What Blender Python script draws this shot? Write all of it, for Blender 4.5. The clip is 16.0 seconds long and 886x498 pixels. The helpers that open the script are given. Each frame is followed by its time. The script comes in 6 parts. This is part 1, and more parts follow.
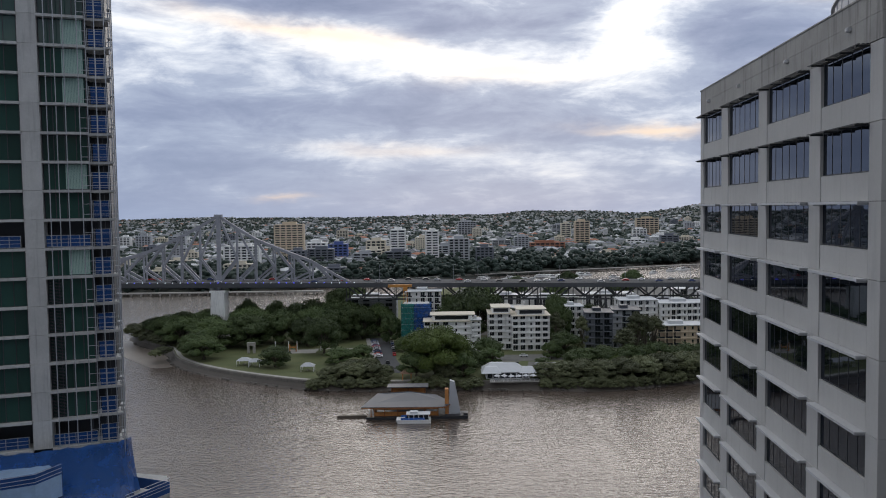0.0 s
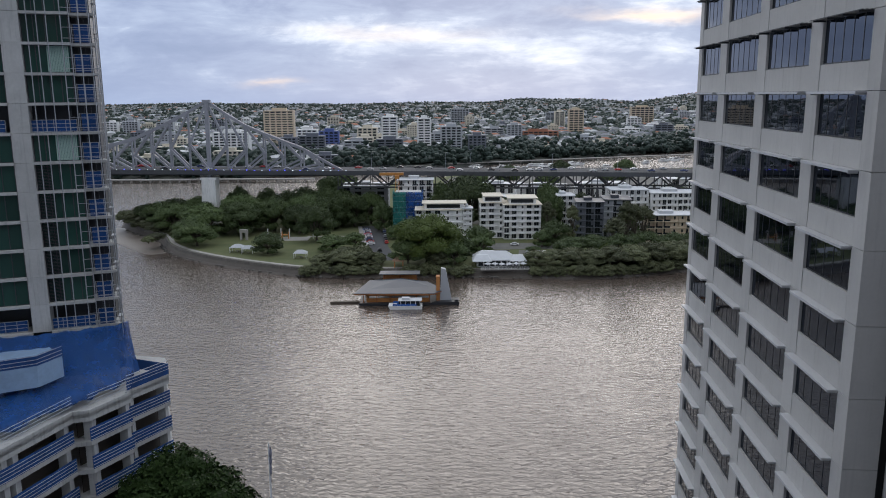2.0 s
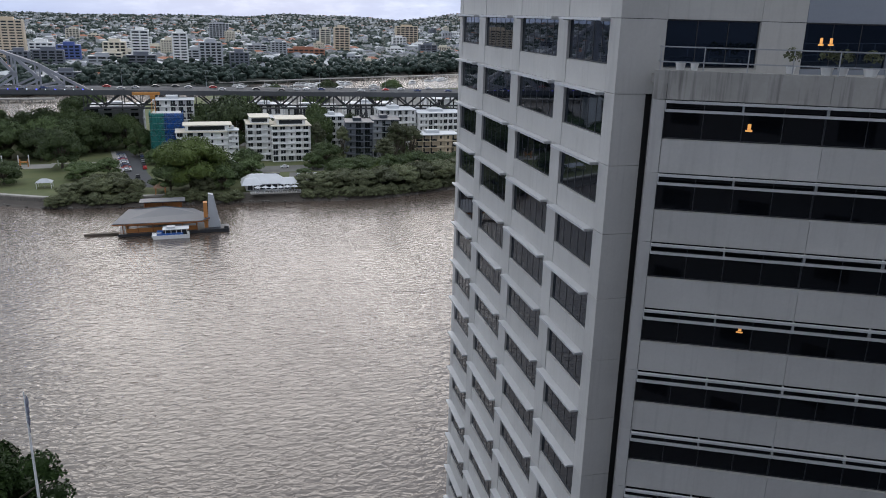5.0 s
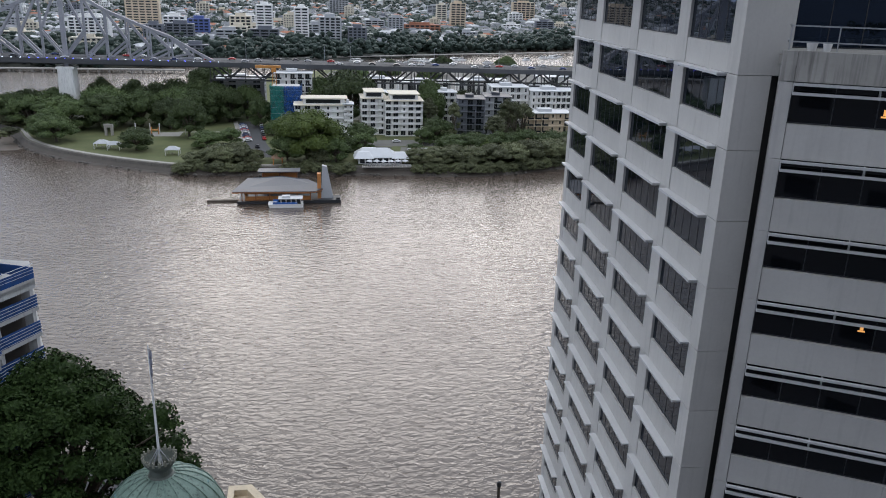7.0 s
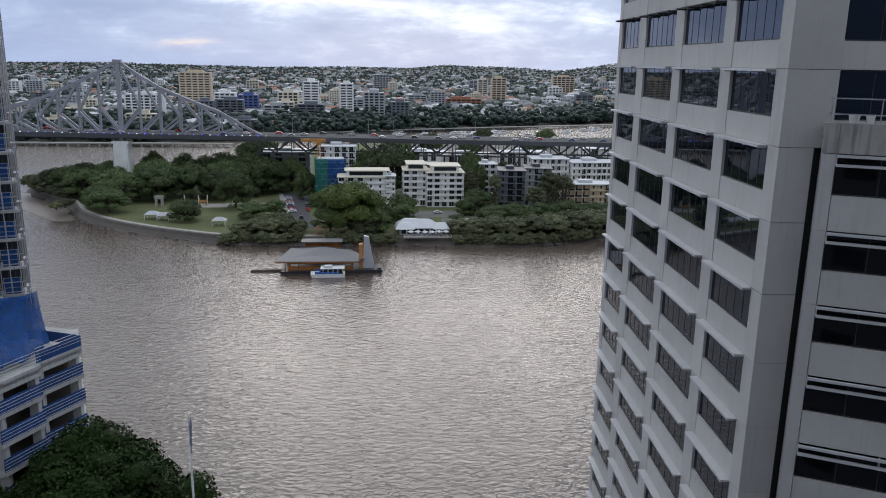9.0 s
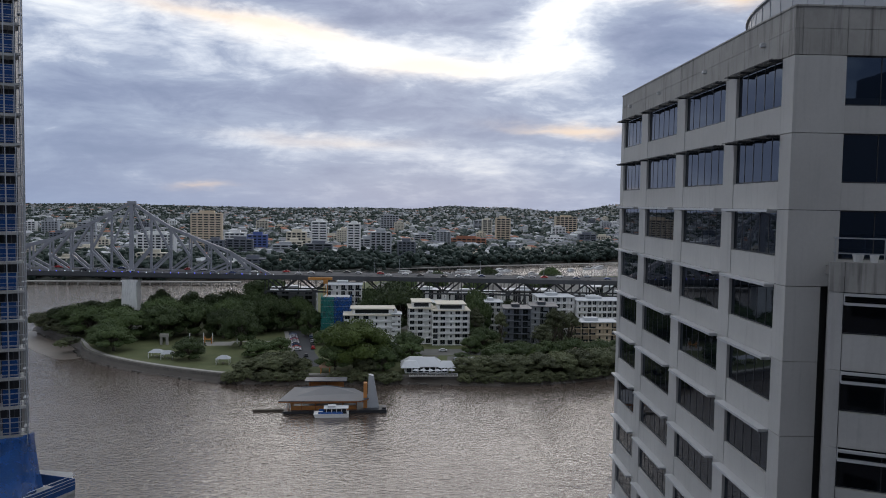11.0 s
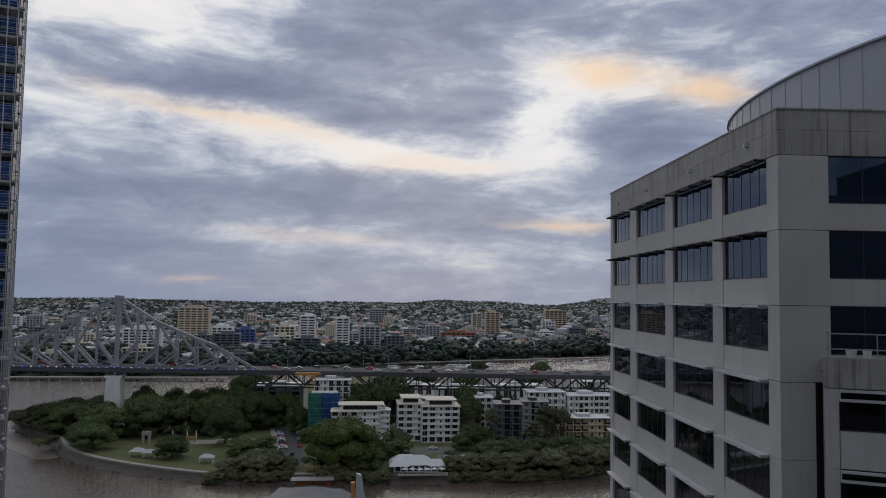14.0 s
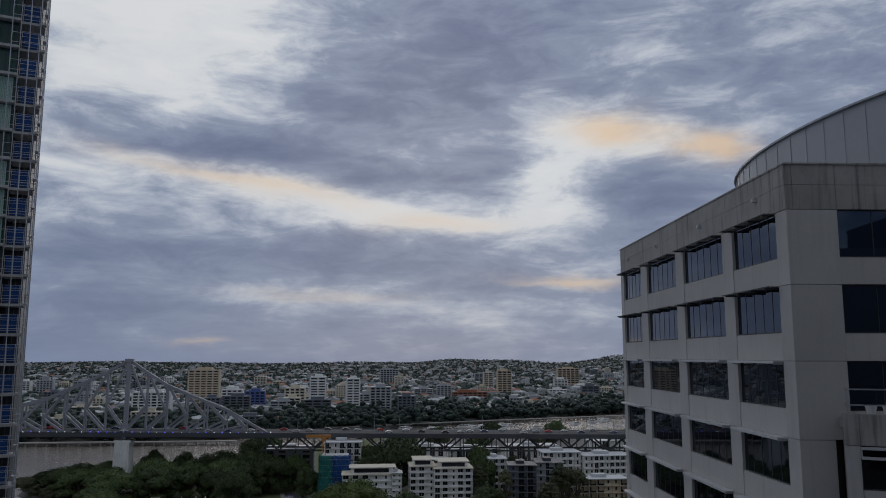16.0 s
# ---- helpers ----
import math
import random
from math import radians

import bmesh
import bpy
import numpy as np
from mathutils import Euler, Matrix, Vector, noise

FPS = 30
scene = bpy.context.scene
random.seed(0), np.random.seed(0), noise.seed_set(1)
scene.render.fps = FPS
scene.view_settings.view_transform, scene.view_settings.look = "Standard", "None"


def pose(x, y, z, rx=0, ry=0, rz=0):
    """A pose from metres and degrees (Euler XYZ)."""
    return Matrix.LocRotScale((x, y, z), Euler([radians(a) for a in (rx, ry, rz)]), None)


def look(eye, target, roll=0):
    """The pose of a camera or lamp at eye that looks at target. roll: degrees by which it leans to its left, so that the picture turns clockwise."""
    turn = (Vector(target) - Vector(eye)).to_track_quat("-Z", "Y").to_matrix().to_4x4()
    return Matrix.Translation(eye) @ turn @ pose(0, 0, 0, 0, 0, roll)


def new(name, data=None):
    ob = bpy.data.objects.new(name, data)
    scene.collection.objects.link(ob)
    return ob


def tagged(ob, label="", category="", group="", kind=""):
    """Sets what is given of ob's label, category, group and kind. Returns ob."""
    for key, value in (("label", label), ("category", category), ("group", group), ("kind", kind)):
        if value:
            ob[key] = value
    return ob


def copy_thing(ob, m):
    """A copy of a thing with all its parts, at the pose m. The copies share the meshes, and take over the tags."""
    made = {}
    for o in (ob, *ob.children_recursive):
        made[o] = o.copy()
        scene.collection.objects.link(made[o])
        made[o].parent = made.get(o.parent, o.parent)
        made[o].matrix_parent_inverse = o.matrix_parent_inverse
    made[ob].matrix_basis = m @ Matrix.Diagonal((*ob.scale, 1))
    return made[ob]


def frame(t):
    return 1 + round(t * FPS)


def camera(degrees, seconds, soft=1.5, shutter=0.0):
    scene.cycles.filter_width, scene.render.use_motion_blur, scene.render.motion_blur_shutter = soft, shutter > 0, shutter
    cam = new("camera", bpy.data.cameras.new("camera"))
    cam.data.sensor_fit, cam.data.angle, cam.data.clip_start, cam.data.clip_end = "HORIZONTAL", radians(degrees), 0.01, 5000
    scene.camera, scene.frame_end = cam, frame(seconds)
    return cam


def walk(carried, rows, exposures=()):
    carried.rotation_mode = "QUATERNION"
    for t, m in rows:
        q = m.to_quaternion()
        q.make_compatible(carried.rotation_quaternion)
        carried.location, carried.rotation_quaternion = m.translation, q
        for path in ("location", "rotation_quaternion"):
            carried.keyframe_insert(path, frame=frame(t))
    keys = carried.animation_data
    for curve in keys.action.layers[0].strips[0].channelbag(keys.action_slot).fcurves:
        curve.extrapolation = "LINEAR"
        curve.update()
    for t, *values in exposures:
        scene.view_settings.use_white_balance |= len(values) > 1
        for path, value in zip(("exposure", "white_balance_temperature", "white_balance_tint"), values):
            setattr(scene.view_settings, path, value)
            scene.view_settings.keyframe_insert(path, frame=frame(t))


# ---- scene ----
cam = camera(59.4, 16.0, soft=1.0)
H = 78.0
# seconds, yaw, pitch, roll, x, y, z from the standing point
PATH = [
    (0.0, 0.06, -2.96, 0.82, 0.20, 0.03, -0.07), (0.5, 0.02, -6.02, 0.74, 0.20, 0.02, -0.07),
    (1.0, -0.09, -9.18, 0.58, 0.22, 0.00, -0.09), (1.5, -0.30, -11.05, 0.48, 0.19, 0.02, -0.09),
    (2.0, -0.49, -11.17, 0.38, 0.19, 0.03, -0.09), (2.5, -0.60, -11.17, 0.36, 0.19, 0.03, -0.09),
    (3.0, -2.05, -11.24, 0.09, 0.12, 0.06, -0.07), (3.5, -11.21, -11.06, -1.51, 0.02, 0.11, -0.06),
    (3.7, -15.03, -10.88, -1.98, 0.02, 0.11, -0.06), (4.3, -20.5, -12.3, -2.0, 0.02, 0.11, -0.06),
    (5.0, -17.2, -16.8, -1.4, 0.02, 0.10, -0.05), (5.8, -12.24, -19.17, -0.92, 0.02, 0.10, -0.05),
    (6.0, -11.07, -19.63, -1.00, 0.02, 0.10, -0.05), (6.5, -9.78, -19.67, -1.47, 0.03, 0.02, -0.04),
    (7.0, -8.97, -18.64, -1.54, 0.04, 0.02, -0.03), (7.5, -8.49, -18.48, -1.40, 0.05, 0.03, -0.04),
    (8.0, -7.91, -18.00, -1.23, 0.06, 0.03, -0.00), (8.5, -7.01, -16.15, -1.12, 0.07, 0.01, -0.00),
    (9.0, -6.02, -13.53, -0.95, 0.10, 0.00, 0.04), (9.5, -5.59, -11.11, -1.17, 0.05, 0.00, 0.04),
    (10.0, -5.51, -7.88, -1.08, -0.01, 0.02, 0.07), (10.2, -5.58, -6.64, -0.95, -0.01, 0.02, 0.07), (12.5, -5.84, -0.39, -1.02, -0.12, -0.01, 0.11),
    (13.0, -6.07, 0.96, -0.91, -0.18, -0.04, 0.13), (13.5, -6.32, 2.03, -0.83, -0.21, -0.05, 0.16),
    (14.0, -6.42, 3.54, -0.81, -0.22, -0.06, 0.17), (14.5, -6.37, 5.74, -0.73, -0.23, -0.05, 0.20),
    (15.0, -6.17, 7.24, -0.53, -0.23, -0.07, 0.21), (15.5, -5.90, 7.62, -0.24, -0.22, -0.08, 0.21),
    (16.0, -5.62, 7.84, -0.06, -0.23, -0.08, 0.22),
]
EXPOSURE = [(0.0, -0.15, 6500, 10), (1.5, 0.15, 6350, 10), (3.5, 0.14, 6300, 10), (6.0, 0.60, 6300, 10), (8.0, 0.55, 6300, 10), (9.0, 0.25, 6250, 10), (10.0, -0.14, 6250, 10), (12.5, -0.35, 6450, 10), (14.0, -0.68, 6500, 12), (16.0, -1.0, 6200, 10)]
walk(cam, [(t, pose(x, y, H + z, 90 + p, r, yaw)) for t, yaw, p, r, x, y, z in PATH], EXPOSURE)

# ---------------------------------------------------------------- sky and sun
class Nodes:
    """Short way to write node arithmetic."""
    def __init__(self, tree):
        self.t = tree

    def put(self, kind, **inputs):
        nd = self.t.nodes.new(kind)
        for k, val in inputs.items():
            self.link(nd.inputs[k], val)
        return nd

    def link(self, socket, val):
        if isinstance(val, bpy.types.NodeSocket):
            self.t.links.new(val, socket)
        else:
            socket.default_value = val

    def m(self, op, a, b=0.0, c=0.0):
        nd = self.t.nodes.new("ShaderNodeMath")
        nd.operation = op
        for s, val in zip(nd.inputs, (a, b, c)):
            self.link(s, val)
        return nd.outputs[0]

    def noise(self, vec, scale, detail=4.0, rough=0.55, distortion=0.0):
        nd = self.put("ShaderNodeTexNoise", Scale=scale, Detail=detail, Roughness=rough, Distortion=distortion)
        if vec is not None:
            self.link(nd.inputs["Vector"], vec)
        return nd.outputs["Fac"]

    def ramp(self, fac, stops):
        nd = self.put("ShaderNodeValToRGB", Fac=fac)
        els = nd.color_ramp.elements
        while len(els) < len(stops):
            els.new(0.5)
        for e, (p, c) in zip(els, stops):
            e.position, e.color = p, (*c, 1)
        return nd.outputs["Color"]

    def mix(self, fac, a, b, blend="MIX"):
        nd = self.t.nodes.new("ShaderNodeMix")
        nd.data_type, nd.blend_type = "RGBA", blend
        for s, val in zip((nd.inputs[0], nd.inputs[6], nd.inputs[7]), (fac, a, b)):
            self.link(s, val if not isinstance(val, tuple) else (*val, 1))
        return nd.outputs[2]

    def xyz(self, x, y, z=0.0):
        nd = self.t.nodes.new("ShaderNodeCombineXYZ")
        for s, val in zip(nd.inputs, (x, y, z)):
            self.link(s, val)
        return nd.outputs[0]


world = bpy.data.worlds.new("dawn_sky")
scene.world = world
world.use_nodes = True
N = Nodes(world.node_tree)
world.node_tree.nodes.clear()
way = N.put("ShaderNodeTexCoord").outputs["Generated"]
sep = N.put("ShaderNodeSeparateXYZ", Vector=way).outputs
az = N.m("MULTIPLY", N.m("ARCTAN2", sep[0], sep[1]), 57.296)
el = N.m("MULTIPLY", N.m("ARCSINE", sep[2]), 57.296)
# ragged edges: both angles wander with the noise
warp = N.noise(N.xyz(N.m("MULTIPLY", az, 0.09), N.m("MULTIPLY", el, 0.26)), 1.0, 5.0, 0.6)
warp2 = N.noise(N.xyz(N.m("MULTIPLY", az, 0.09), N.m("MULTIPLY", el, 0.26), 7.3), 1.0, 5.0, 0.6)
azw = N.m("ADD", az, N.m("MULTIPLY", N.m("SUBTRACT", warp, 0.5), 9.0))
elw = N.m("ADD", el, N.m("MULTIPLY", N.m("SUBTRACT", warp2, 0.5), 3.4))


def blob(a0, e0, sa, se, slope=0.0):
    """A soft oval of cloud round an azimuth and elevation, in degrees."""
    da = N.m("SUBTRACT", azw, a0)
    de = N.m("SUBTRACT", N.m("SUBTRACT", elw, e0), N.m("MULTIPLY", da, slope))
    q = N.m("ADD", N.m("POWER", N.m("ABSOLUTE", N.m("DIVIDE", da, sa)), 2.0), N.m("POWER", N.m("ABSOLUTE", N.m("DIVIDE", de, se)), 2.0))
    return N.m("EXPONENT", N.m("MULTIPLY", q, -1.0))


def gather(first, rows):
    total = first
    for amount, *shape in rows:
        total = N.m("ADD", total, N.m("MULTIPLY", blob(*shape), amount))
    return total


fine = N.noise(N.xyz(N.m("MULTIPLY", az, 0.17), N.m("MULTIPLY", el, 0.50), 3.1), 1.0, 10.0, 0.62, 0.35)
wisp = N.noise(N.xyz(N.m("MULTIPLY", az, 0.22), N.m("MULTIPLY", el, 1.5), 5.7), 1.0, 8.0, 0.6, 0.3)
broad = N.noise(N.xyz(N.m("MULTIPLY", az, 0.05), N.m("MULTIPLY", el, 0.17), 1.7), 1.0, 3.0, 0.5, 0.4)
density = N.m("ADD", N.m("MULTIPLY", N.m("MULTIPLY_ADD", N.m("SUBTRACT", fine, 0.5), 1.15, 0.5), 0.75), N.m("MULTIPLY", broad, 0.35))
# long thin streaks towards the horizon
low_part = N.m("EXPONENT", N.m("MULTIPLY", N.m("MAXIMUM", el, 0.0), -0.10))
density = N.m("ADD", density, N.m("MULTIPLY", N.m("SUBTRACT", wisp, 0.5), N.m("MULTIPLY", low_part, 0.42)))
density = gather(density, [
    # dark cloud: the great mass, the two long bands, the bank beside the tower
    (0.22, 6, 22.0, 11, 4.0, -0.06), (0.20, -1, 17.6, 5, 2.2, 0.2), (0.06, 27, 21, 9, 4.0, 0.0), (0.27, -9, 14.5, 12, 1.35, -0.09), (0.27, -1, 7.0, 13, 1.9, -0.04), (0.30, 22.5, 11.2, 5.5, 1.9, 0.08),
    (0.15, -18, 4.5, 9, 4.5, 0.0), (0.10, 0, 1.5, 40, 2.0, 0.0), (0.16, 6, 13.0, 3.2, 0.6, -0.05), (0.12, 26, 5, 8, 4, 0.0),
    # thin places where the light comes through
    (-0.28, -16, 21.5, 9, 4.2, -0.1), (-0.30, -6, 11.6, 13, 1.3, -0.147), (-0.26, 4, 9.9, 8, 1.2, -0.06), (-0.32, 14, 12.0, 3.6, 3.4, 0.3), (-0.18, 14.8, 5.9, 5, 0.6, 0.0),
    # last three patches centre out of view, added for reflections in water and windows
    (-0.16, 19, 16.3, 6, 1.5, -0.1), (-0.10, 11, 2.6, 8, 1.2, 0.0), (-0.10, -4, 4.1, 9, 0.7, 0.0), (0.1, 70, 16, 30, 16, 0.0), (0.05, -42, 12, 14, 12, 0.0), (-0.5, -24, 33, 20, 9, 0.0), (0.14, 14, 31, 14, 6, 0.0),
])
# thinner, brighter cloud overhead
over = N.m("MULTIPLY", N.m("MINIMUM", N.m("MAXIMUM", N.m("DIVIDE", N.m("SUBTRACT", el, 24.0), 26.0), 0.0), 1.0), 1.0)
density = N.m("SUBTRACT", density, N.m("MULTIPLY", over, 0.34))
cloud = N.ramp(N.m("MULTIPLY", density, 0.9), [(0.16, (0.94, 0.93, 0.91)), (0.31, (0.86, 0.87, 0.87)), (0.43, (0.57, 0.61, 0.69)), (0.55, (0.325, 0.375, 0.49)), (0.70, (0.225, 0.265, 0.385)), (0.90, (0.15, 0.19, 0.30))])
glow = gather(0.0, [(0.8, 18.8, 16.3, 3.5, 1.1, -0.1), (0.9, 24.7, 14.7, 1.9, 1.0, 0.0), (0.8, 14.8, 5.8, 4.0, 0.4, -0.02), (0.55, -9, 12.4, 8.0, 0.8, -0.147), (0.4, 5, 9.6, 5, 0.7, 0.0), (0.8, -10.9, 1.3, 1.9, 0.22, 0.0), (0.3, -3, 4.2, 6.0, 0.5, 0.0)])
cloud = N.mix(N.m("MINIMUM", glow, 0.8), cloud, (0.98, 0.71, 0.45))
cloud = N.mix(N.m("MULTIPLY", over, 0.7), cloud, (0.72, 0.80, 0.94))
low = N.m("MULTIPLY", N.m("EXPONENT", N.m("MULTIPLY", N.m("MAXIMUM", el, 0.0), -0.20)), 0.76)
cloud = N.mix(low, cloud, (0.215, 0.285, 0.435))
sky = N.put("ShaderNodeTexSky")
sky.sky_type, sky.sun_disc, sky.sun_elevation, sky.sun_rotation = "NISHITA", False, radians(18), radians(5)
thin = N.put("ShaderNodeBackground", Color=sky.outputs[0], Strength=0.05)
# the dawn side of the sky is brighter than the side behind
east = N.m("MULTIPLY_ADD", N.m("COSINE", N.m("MULTIPLY", N.m("SUBTRACT", az, 6.0), 0.017453)), 0.30, 1.26)
veil = N.put("ShaderNodeBackground", Color=cloud, Strength=N.m("MULTIPLY", east, N.m("MULTIPLY_ADD", over, -0.15, 1.0)))
both = N.put("ShaderNodeMixShader", Fac=0.93)
world.node_tree.links.new(thin.outputs[0], both.inputs[1])
world.node_tree.links.new(veil.outputs[0], both.inputs[2])
N.put("ShaderNodeOutputWorld", Surface=both.outputs[0])

sun = new("sun", bpy.data.lights.new("sun", "SUN"))
sun.data.energy, sun.data.angle, sun.data.color = 0.50, radians(33), (1.0, 0.9, 0.78)
sun.matrix_world = look((0, 0, 200), (-9, -100, 200 - 32))

# ---------------------------------------------------------------- materials
def matter(name, color, rough=0.7, metal=0.0, grain=3.0, vary=0.12, stain=0.25, stain_size=0.15, bump=0.0, random_tint=0.0, spec=0.5, streak=0.0, hue=None):
    """A weathered surface: fine grain, broad stains, optional streaks down the wall, and a tint of its own for each object."""
    mt = bpy.data.materials.new(name)
    mt.use_nodes = True
    n = Nodes(mt.node_tree)
    b = mt.node_tree.nodes["Principled BSDF"]
    pos = n.put("ShaderNodeNewGeometry").outputs["Position"]
    fine = n.noise(pos, grain, 5.0, 0.6)
    wide = n.noise(pos, stain_size, 4.0, 0.6, 0.3)
    value = n.m("ADD", 1.0, n.m("MULTIPLY", n.m("SUBTRACT", fine, 0.5), vary * 2))
    value = n.m("MULTIPLY", value, n.m("ADD", 1.0, n.m("MULTIPLY", n.m("SUBTRACT", wide, 0.5), stain * 2)))
    if streak:
        s3 = n.put("ShaderNodeSeparateXYZ", Vector=pos).outputs
        st = n.noise(n.xyz(n.m("MULTIPLY", s3[0], 3.0), n.m("MULTIPLY", s3[1], 3.0), n.m("MULTIPLY", s3[2], 0.18)), 1.0, 4.0, 0.6)
        value = n.m("MULTIPLY", value, n.m("SUBTRACT", 1.0, n.m("MULTIPLY", n.m("MAXIMUM", n.m("SUBTRACT", st, 0.52), 0.0), streak * 5)))
    if random_tint:
        rnd = n.put("ShaderNodeObjectInfo").outputs["Random"]
        value = n.m("MULTIPLY", value, n.m("ADD", 1.0, n.m("MULTIPLY", n.m("SUBTRACT", rnd, 0.5), random_tint * 2)))
    col = n.mix(1.0, color, n.xyz(value, value, value), "MULTIPLY")
    if hue:
        col = n.mix(n.m("MULTIPLY", wide, 0.9), col, n.mix(1.0, hue, n.xyz(value, value, value), "MULTIPLY"))
    n.link(b.inputs["Base Color"], col)
    n.link(b.inputs["Roughness"], n.m("ADD", rough, n.m("MULTIPLY", n.m("SUBTRACT", fine, 0.5), 0.15)))
    b.inputs["Metallic"].default_value, b.inputs["Specular IOR Level"].default_value = metal, spec
    if bump:
        bp = n.put("ShaderNodeBump", Height=fine, Strength=bump, Distance=0.05)
        n.link(b.inputs["Normal"], bp.outputs[0])
    return mt


def glass_like(name, color, rough=0.04, wave=0.0, tint=0.15, ior=1.55, coat=(1, 1, 1)):
    """Dark reflective glazing of a building; the panes stand very slightly out of true."""
    mt = bpy.data.materials.new(name)
    mt.use_nodes = True
    n = Nodes(mt.node_tree)
    b = mt.node_tree.nodes["Principled BSDF"]
    pos = n.put("ShaderNodeNewGeometry").outputs["Position"]
    rnd = n.put("ShaderNodeObjectInfo").outputs["Random"]
    isl = n.put("ShaderNodeNewGeometry").outputs["Random Per Island"]
    k = n.m("ADD", 1.0 - tint, n.m("MULTIPLY", n.m("MULTIPLY_ADD", isl, 0.5, n.m("MULTIPLY", rnd, 0.5)), 2 * tint))
    n.link(b.inputs["Base Color"], n.mix(1.0, color, n.xyz(k, k, k), "MULTIPLY"))
    b.inputs["Roughness"].default_value, b.inputs["IOR"].default_value = rough, ior
    b.inputs["Specular Tint"].default_value = (*coat, 1)
    if wave:
        bp = n.put("ShaderNodeBump", Height=n.noise(pos, 0.7, 2.0), Strength=wave, Distance=0.05)
        n.link(b.inputs["Normal"], bp.outputs[0])
    return mt


def leafy(name, dark, light, gloss=0.3):
    """Foliage: each clump of leaves has its own green."""
    mt = bpy.data.materials.new(name)
    mt.use_nodes = True
    n = Nodes(mt.node_tree)
    b = mt.node_tree.nodes["Principled BSDF"]
    isl = n.put("ShaderNodeNewGeometry").outputs["Random Per Island"]
    pos = n.put("ShaderNodeNewGeometry").outputs["Position"]
    rnd = n.put("ShaderNodeObjectInfo").outputs["Random"]
    f = n.m("ADD", n.m("MULTIPLY", isl, 0.5), n.m("MULTIPLY", n.noise(pos, 0.12, 3.0), 0.5))
    c = n.mix(f, dark, light)
    k = n.m("ADD", 0.65, n.m("MULTIPLY", rnd, 0.85))
    n.link(b.inputs["Base Color"], n.mix(1.0, c, n.xyz(k, k, n.m("MULTIPLY", k, 0.95)), "MULTIPLY"))
    b.inputs["Roughness"].default_value = 0.6
    b.inputs["Specular IOR Level"].default_value = gloss
    return mt


def lit(name, color, strength):
    mt = bpy.data.materials.new(name)
    mt.use_nodes = True
    b = mt.node_tree.nodes["Principled BSDF"]
    b.inputs["Base Color"].default_value = (*color, 1)
    b.inputs["Emission Color"].default_value = (*color, 1)
    b.inputs["Emission Strength"].default_value = strength
    return mt


PRECAST = matter("precast_concrete", (0.50, 0.485, 0.46), 0.85, grain=6, vary=0.07, stain=0.14, stain_size=0.35, bump=0.15, random_tint=0.05, streak=0.10)
PARAPET = matter("weathered_parapet", (0.36, 0.345, 0.32), 0.9, grain=5, vary=0.1, stain=0.28, stain_size=0.5, bump=0.2, streak=0.5)
# dark panel joints, and the shade in the wing's slit given as near-black colour
JOINT_AND_SLIT = matter("dark_joint_and_slit", (0.03, 0.03, 0.03), 0.9)
TINTED = glass_like("tinted_glass", (0.003, 0.005, 0.009), 0.02, 0.03, ior=1.75, coat=(0.50, 0.68, 1.0))
# the tower's glass made duller, to put dark reflections into the wing's windows
WING_GLASS = glass_like("darkened_wing_glass", (0.003, 0.004, 0.006), 0.03, 0.02, ior=1.42)
ALUMINIUM = matter("painted_aluminium", (0.54, 0.54, 0.545), 0.45, grain=8, vary=0.05, stain=0.12, random_tint=0.04)
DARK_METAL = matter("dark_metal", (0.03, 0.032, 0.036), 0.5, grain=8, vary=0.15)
CLADDING = matter("grey_cladding", (0.42, 0.43, 0.45), 0.55, grain=2, vary=0.06, stain=0.10, stain_size=0.2)
CONCRETE = matter("raw_concrete", (0.47, 0.465, 0.45), 0.9, grain=4, vary=0.12, stain=0.25, stain_size=0.4, bump=0.2, random_tint=0.06, streak=0.25)
GREEN_GLASS = glass_like("green_glass", (0.018, 0.055, 0.043), 0.05, 0.02, 0.6)
BLUE_NET = matter("blue_net", (0.004, 0.052, 0.20), 0.7, grain=9, vary=0.3, stain=0.6, stain_size=0.8, random_tint=0.12)
def see_through(mt, share, size):
    """An open weave: part of the light passes straight through, more where the cloth is thin."""
    n = Nodes(mt.node_tree)
    b = mt.node_tree.nodes["Principled BSDF"]
    pos = n.put("ShaderNodeNewGeometry").outputs["Position"]
    f = n.m("MULTIPLY_ADD", n.m("SUBTRACT", n.noise(pos, size, 4.0, 0.6), 0.5), 0.9, share)
    mixed = n.put("ShaderNodeMixShader", Fac=n.m("MINIMUM", n.m("MAXIMUM", f, 0.05), 0.8))
    mt.node_tree.links.new(b.outputs[0], mixed.inputs[1])
    mt.node_tree.links.new(n.put("ShaderNodeBsdfTransparent").outputs[0], mixed.inputs[2])
    mt.node_tree.links.new(mixed.outputs[0], mt.node_tree.nodes["Material Output"].inputs["Surface"])
    return mt


DEBRIS_NET = see_through(matter("debris_net", (0.004, 0.070, 0.265), 0.7, grain=9, vary=0.3, stain=0.5, stain_size=0.8), 0.34, 0.5)
PALE_RAIL = matter("pale_guard_rail", (0.50, 0.52, 0.56), 0.5, grain=8, vary=0.1)
GALVANISED = matter("galvanised_tube", (0.45, 0.46, 0.48), 0.45, metal=0.6, grain=10, vary=0.15)
BRIDGE_STEEL = matter("painted_bridge_steel", (0.29, 0.295, 0.325), 0.6, grain=1.5, vary=0.15, stain=0.25, stain_size=0.2, random_tint=0.08)
# darker copy of the bridge steel, with the deck's shade in its colour
SHADED_STEEL = matter("shaded_deck_steel", (0.07, 0.072, 0.078), 0.7, grain=1.5, vary=0.2)
